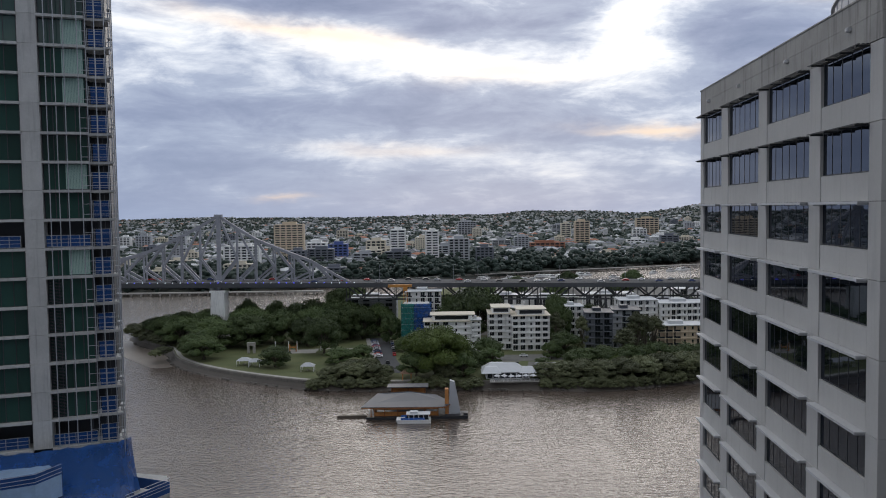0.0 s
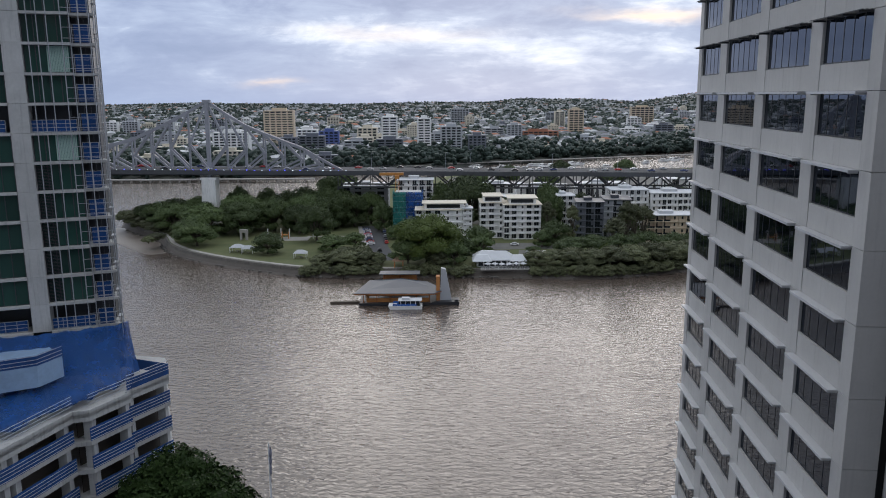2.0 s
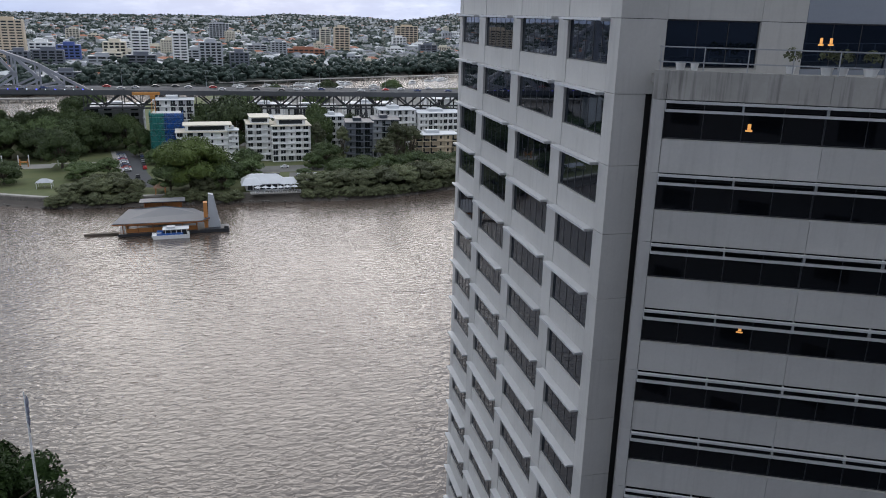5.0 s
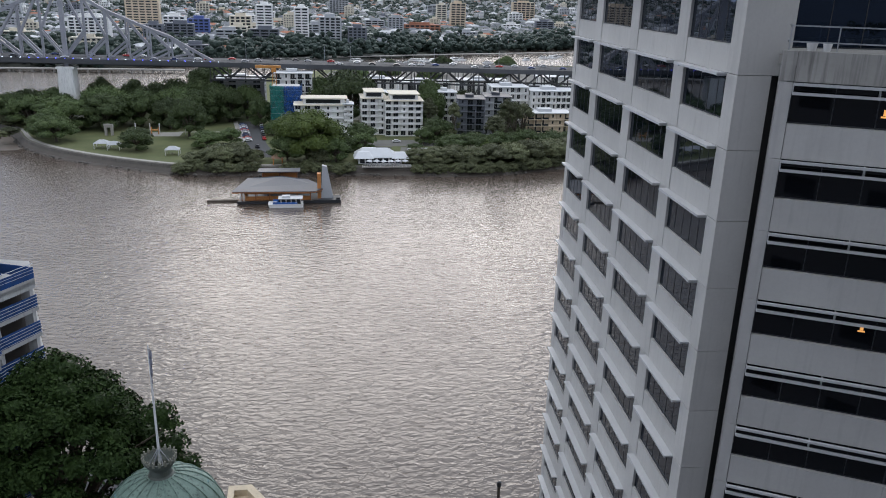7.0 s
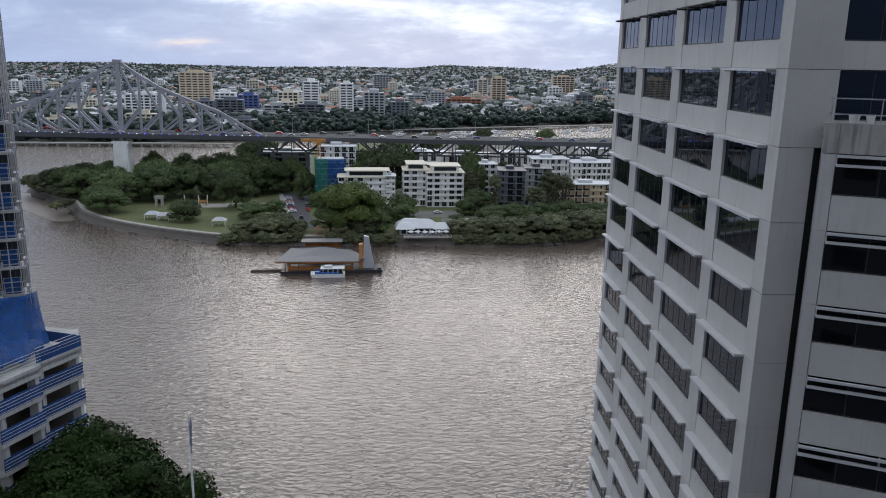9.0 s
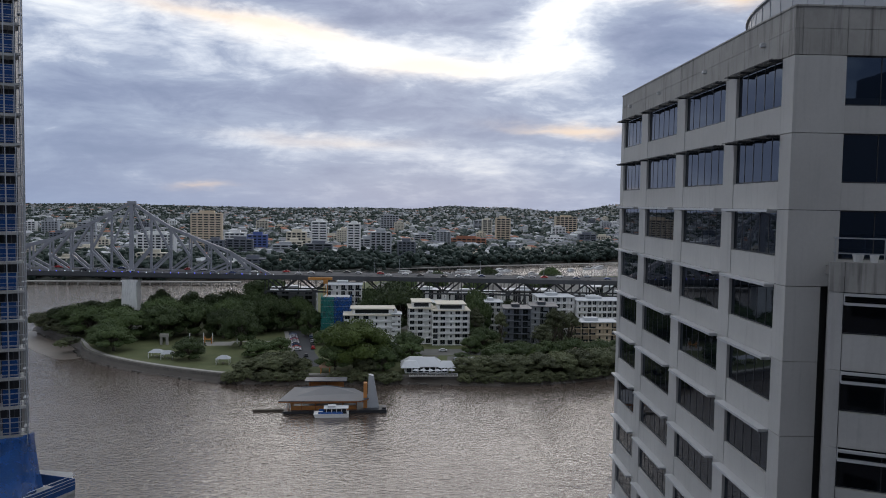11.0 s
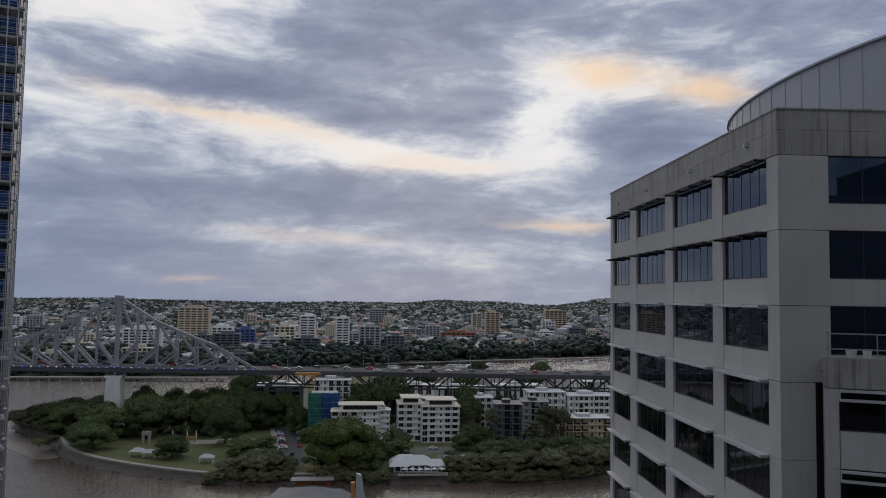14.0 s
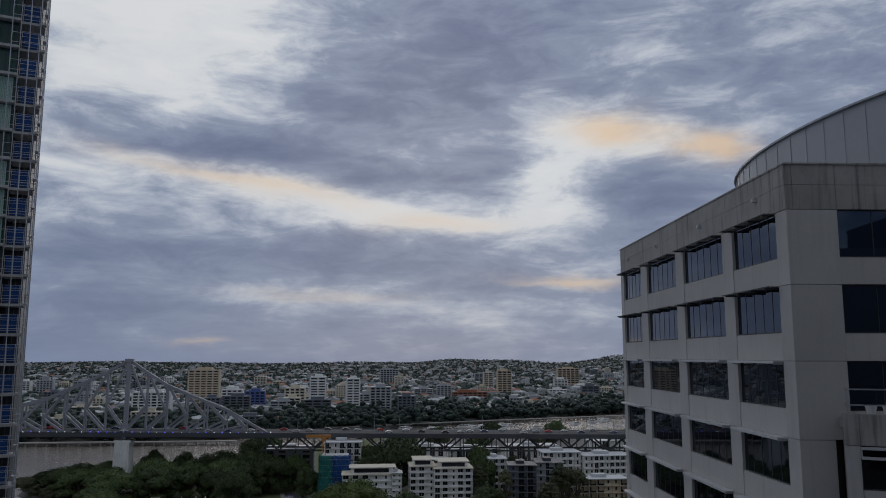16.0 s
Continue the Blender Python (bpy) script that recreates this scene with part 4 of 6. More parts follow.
        if n % 4 == 0:
            bm = bmesh.new()
            for y in (-8, 8):
                bar(bm, (x, y, 2), (x, y, D - depth), 1.0)
                bar(bm, (x + 2.5, y, 2), (x + 0.5, y, D - depth), 0.6)
            for za, zb in ((4, 14), (14, 24)):
                bar(bm, (x, -8, za), (x, 8, zb), 0.5)
                bar(bm, (x, 8, za), (x, -8, zb), 0.5)
            part("trestle", bm, SHADED_STEEL, top)
        x += step
        n += 1
    part("abutment", boxes((200, 330, -11.8, 11.8, 0, D - 1.2)), WHITE, top, "pale concrete abutment")
    bm = bmesh.new()
    for x in (-40, 5, 20, 70, 110, 150):
        tube(bm, [(x, 11.5, D + 0.3), (x, 11.5, D + 9), (x + 1.6, 11.5, D + 9.4)], [0.12, 0.09, 0.06], 6)
    part("lamp_post", bm, GALVANISED, top)


bridge()


def hotel():
    """The building that the camera looks out of: plain, behind the eye."""
    top = thing("hotel_tower", pose(0, 0, 0), "plain dark grey hotel tower with ranks of windows", "tower")
    part("wall", boxes((-34, 30, -32, -0.9, 6.9, 112)), SLATE, top)
    # unseen blocks, added to darken the office windows' reflections and its street face
    other = thing("city_tower", pose(0, 0, 0), "plain dark unseen city tower beside the hotel", "tower")
    part("wall", boxes((32, 58, -60, -14, 6.9, 90), (58, 62, -40, -14, 6.9, 96), (82, 112, -60, -20, 6.9, 104)), SLATE, other)
    me = meshed("window", boxes((-1.4, 1.4, -0.9, -0.86, 0.6, 2.4)), WINDOW)
    for i in range(8):
        for j in range(14):
            piece("window", me, top, -29 + 7.4 * i, 0, 40 + 4.0 * j)


hotel()

# ---------------------------------------------------------------- trees
def tree_model(name, label, height, radius, leaf, seed, count, size, category="tree", trunk=0.35, lobes=11, low=0.3):
    """A tapered trunk with limbs, and a crown of many small clumps on uneven lobes."""
    rng = random.Random(seed)
    top = thing(name, pose(0, 0, -300), label, category)
    lob, bm = [], bmesh.new()
    fork = height * low
    tube(bm, [(0, 0, -0.3), (rng.uniform(-.2, .2), rng.uniform(-.2, .2), fork * 0.6), (0, 0, fork)], [radius * 0.075 + 0.1, radius * 0.055 + 0.08, radius * 0.05 + 0.05], 8)
    for k in range(lobes):
        a = 2.4 * k + rng.uniform(-0.4, 0.4)
        d = radius * (0.25 + 0.5 * math.sqrt((k + 0.5) / lobes)) * rng.uniform(0.8, 1.1)
        r = radius * rng.uniform(0.30, 0.46)
        z = max(height - r * 0.8 - (d / radius) ** 2 * (height - fork) * 0.8 * rng.uniform(0.6, 1.2), r * 0.45)
        c = (d * math.cos(a), d * math.sin(a), z)
        lob.append((*c, r, r * rng.uniform(0.85, 1.1), r * rng.uniform(0.62, 0.85)))
        tube(bm, [(0, 0, fork * 0.9), (c[0] * 0.5, c[1] * 0.5, fork + (z - fork) * 0.6), (c[0], c[1], z)], [radius * 0.035 + 0.04, radius * 0.022 + 0.03, 0.04], 5)
    for k in range(7):
        a, r = 0.9 * k + rng.uniform(-0.3, 0.3), radius * rng.uniform(0.26, 0.36)
        lob.append((radius * 0.68 * math.cos(a), radius * 0.68 * math.sin(a), max(height * rng.uniform(0.16, 0.42), r * 0.6), r, r, r * 0.75))
    lob.append((0, 0, height - radius * 0.38, radius * 0.42, radius * 0.42, radius * 0.36))
    part("trunk", bm, BARK, top, smooth=True)
    bm = leaf_cloud(lob, count, size, seed)
    for x, y, z, rx, ry, rz in lob:
        bmesh.ops.create_icosphere(bm, subdivisions=1, radius=1.0, matrix=Matrix.Translation((x, y, z)) @ Matrix.Diagonal((rx * 0.72, ry * 0.72, rz * 0.7, 1)))
    part("crown", bm, leaf, top)
    return top


MODELS = {
    "fig": [tree_model("fig_tree", "broad dark green fig tree in the riverside park", 20, 12, LEAF, s, 6500, 0.95, lobes=16, low=0.2) for s in (1, 2, 3)],
    "round": [tree_model("park_tree", "round green tree on the park lawn", 12, 7.5, LEAF, s, 4200, 0.66, low=0.22) for s in (11, 12)],
    "olive": [tree_model("mangrove_tree", "olive green mangrove at the water's edge", 9, 6, LEAF_OLIVE, s, 3800, 0.56, low=0.08, lobes=13) for s in (21, 22, 23)],
    "bright": [tree_model("rain_tree", "wide bright green rain tree by the wharf", 22, 15.5, LEAF_BRIGHT, 31, 14000, 0.8, lobes=18, low=0.25)],
    "tall": [tree_model("gum_tree", "tall thin grey-green tree behind the mangroves", 19, 5.0, LEAF_OLIVE, s, 2600, 0.62, lobes=15, low=0.2) for s in (41, 42)],
}
USED = set()
tree_rng = random.Random(8)


def plant(kind, x, y, h, r, z=None):
    src = tree_rng.choice(MODELS[kind])
    h0, r0 = {"fig": (20, 12), "round": (12, 7.5), "olive": (9, 6), "bright": (22, 15.5), "tall": (19, 5.0)}[kind]
    m = pose(x, y, GROUND - 0.1 if z is None else z, 0, 0, tree_rng.uniform(0, 360)) @ Matrix.Diagonal((r / r0, r / r0, h / h0, 1))
    if src not in USED:
        USED.add(src)
        src.matrix_basis = m
        return src
    ob = src.copy()
    scene.collection.objects.link(ob)
    ob.matrix_basis = m
    for c in src.children:
        k = c.copy()
        scene.collection.objects.link(k)
        k.parent = ob
    return ob


for row in [
    ("olive", -183, 476, 9, 7), ("fig", -172, 460, 13, 9), ("fig", -160, 447, 16, 11), ("fig", -146, 430, 17, 12), ("fig", -131, 402, 12, 9), ("fig", -122, 389, 13, 9.5), ("fig", -126, 420, 18, 13),
    ("fig", -108, 424, 19, 13), ("fig", -112, 442, 21, 13), ("fig", -92, 434, 20, 12), ("fig", -140, 452, 18, 12), ("fig", -158, 470, 15, 11), ("round", -120, 470, 22, 8), ("round", -104, 476, 20, 8), ("fig", -92, 482, 18, 9),
    ("fig", -74, 438, 21, 12), ("fig", -64, 436, 20, 11), ("fig", -56, 444, 22, 11), ("fig", -76, 455, 23, 12), ("fig", -48, 446, 20, 9), ("fig", -39, 455, 20, 9), ("fig", -60, 460, 22, 11), ("fig", -64, 452, 24, 13),
    ("round", -81.5, 368, 11, 8.2), ("fig", -63, 400, 20, 9.5), ("round", -51, 373, 8.5, 7.5), ("round", -41, 380, 8.5, 6), ("fig", -76, 424, 17, 9),
    ("olive", -52, 340, 5.5, 5.5), ("olive", -46, 341, 7, 6), ("olive", -39, 342, 7, 6), ("olive", -32, 341, 7, 5.5), ("olive", -43, 350, 7, 6), ("olive", -35, 354, 7, 5.5), ("olive", -27, 342, 6, 4.5),
    ("olive", -157, 431, 6, 6), ("olive", -164, 439, 7, 6), ("olive", -172, 448, 7, 6.5), ("olive", -180, 458, 8, 7), ("olive", -188, 468, 8, 7), ("round", -29.5, 429, 17, 7), ("round", -22, 404, 8, 5),
    ("bright", -4.5, 346, 23, 16), ("fig", -13, 340, 12, 8), ("round", 8, 340, 11, 6), ("olive", 0, 338, 8, 6), ("round", 9, 352, 13, 7), ("round", 21, 375, 12, 8), ("round", 21, 364, 9, 6), ("round", 14, 362, 8, 5),
    ("fig", 18, 436, 31, 17), ("fig", 2, 447, 26, 12), ("round", 59, 385, 13, 8.5), ("round", 52, 378, 9, 5), ("tall", 58, 402, 20, 4.5), ("round", 62, 420, 24, 8), ("fig", 64, 440, 26, 9),
    ("olive", 44, 337, 7, 7), ("olive", 52, 336, 7.7, 7.5), ("olive", 60, 337, 8.4, 8), ("olive", 69, 336, 8.4, 8), ("olive", 78, 337, 9.1, 8.5), ("olive", 88, 339, 9.1, 8.5), ("olive", 97, 342, 9.8, 9), ("olive", 106, 344, 9.8, 9), ("olive", 116, 348, 9.8, 9),
    ("olive", 126, 350, 9.8, 9), ("round", 62, 352, 10.5, 8), ("fig", 72, 355, 11.2, 8), ("tall", 84, 360, 18, 6), ("round", 84, 352, 11.9, 8), ("bright", 78, 350, 8.4, 6), ("round", 98, 358, 11.9, 8), ("tall", 92, 372, 24, 5.5), ("tall", 97, 376, 22, 5),
    ("round", 112, 362, 10.5, 8), ("round", 124, 364, 10.5, 9), ("tall", 104, 385, 20, 6), ("round", 136, 360, 9.8, 9), ("olive", 138, 353, 8.4, 9), ("round", 150, 364, 9.8, 10), ("olive", -148, 404, 5, 5), ("olive", -150, 398, 4, 3.5),
    ("fig", 40, 474, 14, 8), ("round", 90, 480, 15, 8), ("fig", 150, 478, 20, 9), ("fig", 5, 500, 18, 10), ("round", 120, 540, 20, 9), ("fig", 80, 560, 20, 10), ("fig", 180, 560, 22, 11), ("fig", 30, 600, 18, 10), ("round", 140, 610, 18, 10), ("fig", 220, 480, 22, 12), ("fig", 240, 530, 22, 12), ("fig", 60, 650, 18, 10), ("fig", 110, 690, 18, 10), ("fig", 170, 700, 18, 10),
    ("fig", -70, 520, 24, 11), ("fig", -62, 528, 25, 10), ("round", 100, 400, 17, 6), ("tall", 70, 395, 19, 4), ("round", 46, 365, 3.5, 4), ("round", 60, 366, 5.6, 5),
]:
    plant(*row)
for k in range(52):
    x = -58 + 3.9 * k
    if -24 < x < -12 or 14 < x < 42:
        continue
    ys = np.interp(x, [p[0] for p in SHORE[9:18]], [p[1] for p in SHORE[9:18]])
    plant("olive", x + tree_rng.uniform(-1, 1), ys + tree_rng.uniform(0.5, 3.0), tree_rng.uniform(4, 6.5), tree_rng.uniform(3.0, 4.6), 0.2)


def near_tree():
    top = thing("fig_tree", pose(-28.3, 76.5, 6.9), "large dense dark green fig tree beside the domed building", "tree")
    rng = random.Random(77)
    bm = bmesh.new()
    tube(bm, [(0, 0, 0), (0.2, 0, 6), (0, 0.2, 14)], [1.3, 0.9, 0.7], 12)
    lob = []
    for k in range(64):
        a, q = 2.39996 * k, math.sqrt((k + 0.5) / 64)
        d = 10.8 * q * rng.uniform(0.9, 1.05)
        r = rng.uniform(1.9, 3.1)
        z = 33.6 - r * 0.75 - 13.0 * q ** 2.3 + rng.uniform(-1.6, 0.9)
        c = (d * math.cos(a), d * math.sin(a), z)
        lob.append((*c, r, r * rng.uniform(0.85, 1.15), r * rng.uniform(0.55, 0.8)))
    for k in range(26):
        a = 2.39996 * k + 1
        d = rng.uniform(8.5, 12.5)
        r = rng.uniform(1.5, 2.4)
        lob.append((d * math.cos(a), d * math.sin(a), rng.uniform(15, 24), r, r, r * 0.7))
    for x, y, z, r in ((13.4, -2.2, 22.0, 1.9), (14.6, -2.8, 20.6, 1.4), (12.2, -1.2, 24.0, 2.0), (11.2, -1.5, 28.0, 1.8), (12.4, -2.0, 27.0, 1.2)):
        lob.append((x, y, z, r, r, r * 0.75))
    for x, y, z, *_ in lob[::2]:
        tube(bm, [(0, 0, 12), (x * 0.45, y * 0.45, 14 + (z - 14) * 0.6), (x, y, z)], [0.4, 0.22, 0.05], 6)
    part("trunk", bm, BARK, top, smooth=True)
    bm = leaf_cloud(lob, 46000, 0.42, 5)
    for x, y, z, rx, ry, rz in lob:
        bmesh.ops.create_icosphere(bm, subdivisions=1, radius=1.0, matrix=Matrix.Translation((x, y, z)) @ Matrix.Diagonal((rx * 0.7, ry * 0.7, rz * 0.66, 1)))
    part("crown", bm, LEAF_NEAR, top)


near_tree()

# ---------------------------------------------------------------- domed custom house
def domed_building():
    top = thing("domed_building", pose(-15.8, 68, -1.9), "cream stone building with a green copper dome", "building")
    part("body", boxes((-10, 4, -6, 3, 6.9, 21.5), (-10.4, 4.4, -6.4, 3.4, 21.0, 21.6)), SANDSTONE, top)
    bm = bmesh.new()
    lathe(bm, [(5.9, 21.4), (5.9, 25.2), (5.55, 25.3), (5.55, 27.6), (6.4, 27.8), (6.4, 28.4), (5.9, 28.5)], 48)
    part("drum", bm, SANDSTONE, top, smooth=False)
    prof = []
    for k in range(15):
        a = math.radians(4 + 73 * k / 14)
        prof.append((6.0 * math.cos(a), 28.2 + 6.2 * math.sin(a)))
    bm = bmesh.new()
    lathe(bm, prof, 64)
    dome = part("dome", bm, COPPER, top, "verdigris copper dome", smooth=True)
    rib = bmesh.new()
    tube(rib, [(r + 0.03, 0, z) for r, z in prof], [0.10] * len(prof), 6)
    me = meshed("rib", rib, COPPER)
    for k in range(20):
        piece("rib", me, dome, 0, 0, 0, 360 / 20 * k)
    vent = bmesh.new()
    box(vent, -0.16, 0.16, -0.2, 0.25, -0.14, 0.2)
    box(vent, -0.22, 0.22, -0.28, 0.3, 0.2, 0.26)
    ve = meshed("vent", vent, matter("patched_copper", (0.10, 0.20, 0.20), 0.7))
    for k in range(4):
        a = math.radians(90 * k + 9)
        piece("vent", ve, dome, 4.1 * math.cos(a), 4.1 * math.sin(a), 32.35, 90 * k + 99)
    bm = bmesh.new()
    lathe(bm, [(1.35, 33.9), (1.25, 34.2), (1.05, 34.4), (1.0, 35.0), (1.15, 35.15), (1.45, 35.6), (1.62, 36.1), (1.5, 36.1), (1.2, 35.5), (0.9, 35.2)], 32, cap=False)
    part("crown_collar", bm, matter("dark_bronze", (0.07, 0.085, 0.075), 0.6, grain=6, vary=0.3, hue=(0.16, 0.17, 0.14)), top, "dark flared collar with leaf cresting")
    leafp = meshed("cresting", boxes((1.42, 1.62, -0.12, 0.12, 35.9, 36.3), (1.5, 1.66, -0.06, 0.06, 36.3, 36.5)), matter("pale_bronze", (0.22, 0.22, 0.18), 0.6))
    for k in range(18):
        piece("cresting", leafp, top, 0, 0, 0, 20 * k)
    bm = bmesh.new()
    for k in range(6):
        a = math.radians(60 * k)
        tube(bm, [(1.0 * math.cos(a), 1.0 * math.sin(a), 35.4), (0.1 * math.cos(a), 0.1 * math.sin(a), 37.0)], [0.05, 0.05], 6)
    part("stay", bm, GALVANISED, top)
    # parapeted bay beside the dome
    bm = bmesh.new()
    rim = [(6.3, 0.0), (8.5, 0.0), (9.95, -2.3), (9.95, -5.0), (6.3, -5.0)]
    inner = [(6.9, -0.8), (8.1, -0.8), (9.15, -2.5), (9.15, -4.4), (6.9, -4.4)]
    slab(bm, rim, 6.9, 31.6)
    for k in range(5):
        slab(bm, [rim[k], rim[(k + 1) % 5], inner[(k + 1) % 5], inner[k]], 31.604, 32.3)
    part("parapet_bay", bm, SANDSTONE, top, "cream stone parapet round a flat roof")
    bm = bmesh.new()
    lathe(bm, [(0.12, 28.1), (0.1, 28.8), (0.22, 28.95), (0.2, 29.3), (0.05, 29.45)], 12)
    part("finial_ball", bm, WHITE, top, at=Matrix.Translation((-5.6, -1.2, 0)))
    pole = thing("flagpole", pose(-15.8, 68, 36.0), "white flagpole with a furled flag on the dome", "flagpole")
    bm = bmesh.new()
    tube(bm, [(0, 0, -2.6), (0, 0, 5), (0, 0, 10.1)], [0.13, 0.1, 0.05], 10)
    part("pole", bm, WHITE, pole)
    bm = bmesh.new()
    tube(bm, [(0.16 - 0.012 * k, 0.03 * math.sin(k * 1.9), 9.75 - 0.4 * k) for k in range(10)], [0.05, 0.13, 0.16, 0.14, 0.15, 0.12, 0.13, 0.10, 0.08, 0.04], 8)
    part("flag", bm, matter("furled_flag", (0.12, 0.13, 0.22), 0.9, grain=2, vary=0.4, hue=(0.4, 0.4, 0.42)), pole)


domed_building()
pile = thing("river_pile", pose(25.2, 94.5, 0), "dark timber river pile with a small beacon", "pile")
bm = bmesh.new()
tube(bm, [(0, 0, -0.5), (0, 0, 8.4)], [0.28, 0.24], 10)
part("post", bm, BARK, pile)
bm = bmesh.new()
lathe(bm, [(0.1, 8.4), (0.32, 8.5), (0.32, 9.2), (0.1, 9.4)], 10)
part("beacon", bm, DARK_METAL, pile)

# ---------------------------------------------------------------- ferry wharf
def wharf():
    top = thing("ferry_terminal", pose(0, 0, 0), "floating ferry terminal with a folded grey roof and orange timber walls", "ferry terminal")
    part("pontoon", boxes((-29.5, 3, 284.6, 297, -0.4, 0.9), (-29.8, 3.2, 284.3, 284.7, 0.2, 1.05)), DARK_METAL, top)
    part("floating_arm", boxes((-41, -29, 288, 289.4, -0.3, 0.7)), BARK, top)
    bm = bmesh.new()
    slab(bm, [(-31.5, 284.6), (-1.2, 284.2), (2.8, 288.5), (-4, 297.5), (-14, 299), (-26.8, 299.5)], 4.5, 4.8)
    for w in bm.verts:
        w.co.z += (w.co.y - 284.5) * 0.11 + (0.9 if -26 < w.co.x < -6 and w.co.y > 290 else 0)
    part("roof", bm, ROOF_GREY, top, "folded dark grey metal roof")
    bm = bmesh.new()
    for a, b in (((-31.3, 284.7, 4.4), (-1.3, 284.4, 4.4)), ((-31.3, 284.7, 4.4), (-26.8, 299.3, 6)), ((-1.3, 284.4, 4.4), (2.6, 288.6, 4.8))):
        bar(bm, a, b, 0.5, 0.35)
    part("fascia", bm, RUST, top, "rusted orange fascia")
    me = meshed("roof_post", boxes((-0.15, 0.15, -0.15, 0.15, 0.9, 4.9)), RUST)
    for x in (-28, -23, -18, -13, -8, -3):
        piece("roof_post", me, top, x, 286)
        piece("roof_post", me, top, x, 295, 0, label="")
    part("timber_wall", boxes((-27, -3, 286.6, 286.9, 0.9, 2.4), (-27, -3, 286.6, 286.9, 3.3, 4.5), (-27, -26.7, 286.9, 296, 0.9, 4.1), (-3.3, -3, 286.9, 294, 0.9, 4.1)), TIMBER, top, "orange timber wall")
    me = meshed("bench", boxes((-1.2, 1.2, -0.25, 0.25, 1.3, 1.4), (-1.1, -1.0, -0.2, 0.2, 0.9, 1.3), (1.0, 1.1, -0.2, 0.2, 0.9, 1.3)), TIMBER)
    for x in (-22, -15, -9):
        piece("bench", me, top, x, 289.8)
    bm = bmesh.new()
    for h in (1.4, 1.9):
        bar(bm, (-29.4, 284.8, h), (-20, 284.8, h), 0.07)
    part("rail", bm, RUST, top)
    # blade that marks the wharf
    bm = bmesh.new()
    v = box(bm, 1.0, 5.6, 287.2, 289.6, 0.5, 13.6)
    for w in v[4:]:
        w.co.x = 1.5 + (w.co.x - 1.0) * 0.38
        w.co.z += -0.3 if w.co.x > 2 else 0.2
    part("blade", bm, CLADDING, top, "tall tapering grey marker blade")
    bm = bmesh.new()
    v = box(bm, -0.4, 0.95, 287.0, 289.8, 0.5, 10.6)
    part("timber_fin", bm, TIMBER, top, "orange timber fin")
    part("barge", boxes((-2, 8.2, 284.5, 291, -0.4, 1.3), (6.5, 8, 285, 288, 1.3, 2.0)), DARK_METAL, top)
    gang = thing("gangway", pose(0, 0, 0), "covered gangway with a grey roof and orange timber sides", "gangway")
    part("walkway", boxes((-21, -9, 299.5, 333, 1.2, 1.7)), DARK_METAL, gang)
    part("roof", boxes((-23.2, -7.0, 303, 309.5, 7.6, 7.95)), ROOF_GREY, gang)
    part("side", boxes((-21.5, -8.2, 304, 304.25, 2.0, 5.4), (-21.5, -8.2, 309, 309.25, 2.0, 7.3), (-21.2, -20.9, 304, 318, 1.7, 3.4), (-8.8, -8.5, 304, 318, 1.7, 3.4)), TIMBER, gang)
    me = meshed("roof_post", boxes((-0.15, 0.15, -0.15, 0.15, 1.5, 7.6)), RUST)
    for x in (-21.5, -15, -8.4):
        for y in (303.5, 309):
            piece("roof_post", me, gang, x, y)
    hut = thing("entry_hut", pose(-17, 336, GROUND), "small brown tiled entry shelter at the wharf", "shelter")
    part("post", boxes((-2, -1.7, -2, -1.7, 0, 3), (1.7, 2, -2, -1.7, 0, 3), (-2, -1.7, 1.7, 2, 0, 3), (1.7, 2, 1.7, 2, 0, 3)), TIMBER, hut)
    bm = bmesh.new()
    lathe(bm, [(3.9, 3.0), (0.3, 5.0), (0.1, 5.1)], 4)
    part("roof", bm, matter("brown_tiles", (0.24, 0.14, 0.09), 0.85, grain=4, vary=0.2), hut, at=pose(0, 0, 0, 0, 0, 45))


def ferry():
    top = thing("ferry", pose(-12, 281.2, 0), "white and blue catamaran ferry moored at the wharf", "ferry")
    for y in (-1.5, 1.5):
        bm = bmesh.new()
        v = box(bm, -6.3, 6.3, y - 0.7, y + 0.7, -0.4, 1.2)
        for i in (0, 3, 4, 7):
            v[i].co.x += 0.8 if i < 4 else 0
        part("hull", bm, WHITE, top, "white hull with a pointed bow")
    part("deck", boxes((-6.2, 6.2, -2.3, 2.3, 1.0, 1.35)), WHITE, top)
    bm = bmesh.new()
    v = box(bm, -3.2, 5.6, -2.0, 2.0, 1.35, 3.2)
    for i in (4, 7):
        v[i].co.x += 1.4
    part("cabin", bm, WINDOW, top, "dark glazed cabin")
    part("side_band", boxes((-4.6, 4.2, -2.06, -2.0, 0.9, 2.15), (-4.6, 4.2, 2.0, 2.06, 0.9, 2.15)), BLUE_PAINT, top)
    part("roof", boxes((-2.6, 6.2, -2.25, 2.25, 3.2, 3.42), (-1.2, 1.6, -1.1, 1.1, 3.42, 4.1)), ROOF_WHITE, top)
    me = meshed("cabin_post", boxes((-0.09, 0.09, -2.08, -2.0, 1.9, 3.2)), WHITE)
    for x in (-1.6, 0.2, 2, 3.8, 5.5):
        piece("cabin_post", me, top, x)
    bm = bmesh.new()
    for h in (1.8, 2.2):
        bar(bm, (-6.1, -2.2, h), (-3, -2.2, h), 0.05)
    part("bow_rail", bm, GALVANISED, top)


wharf()
ferry()

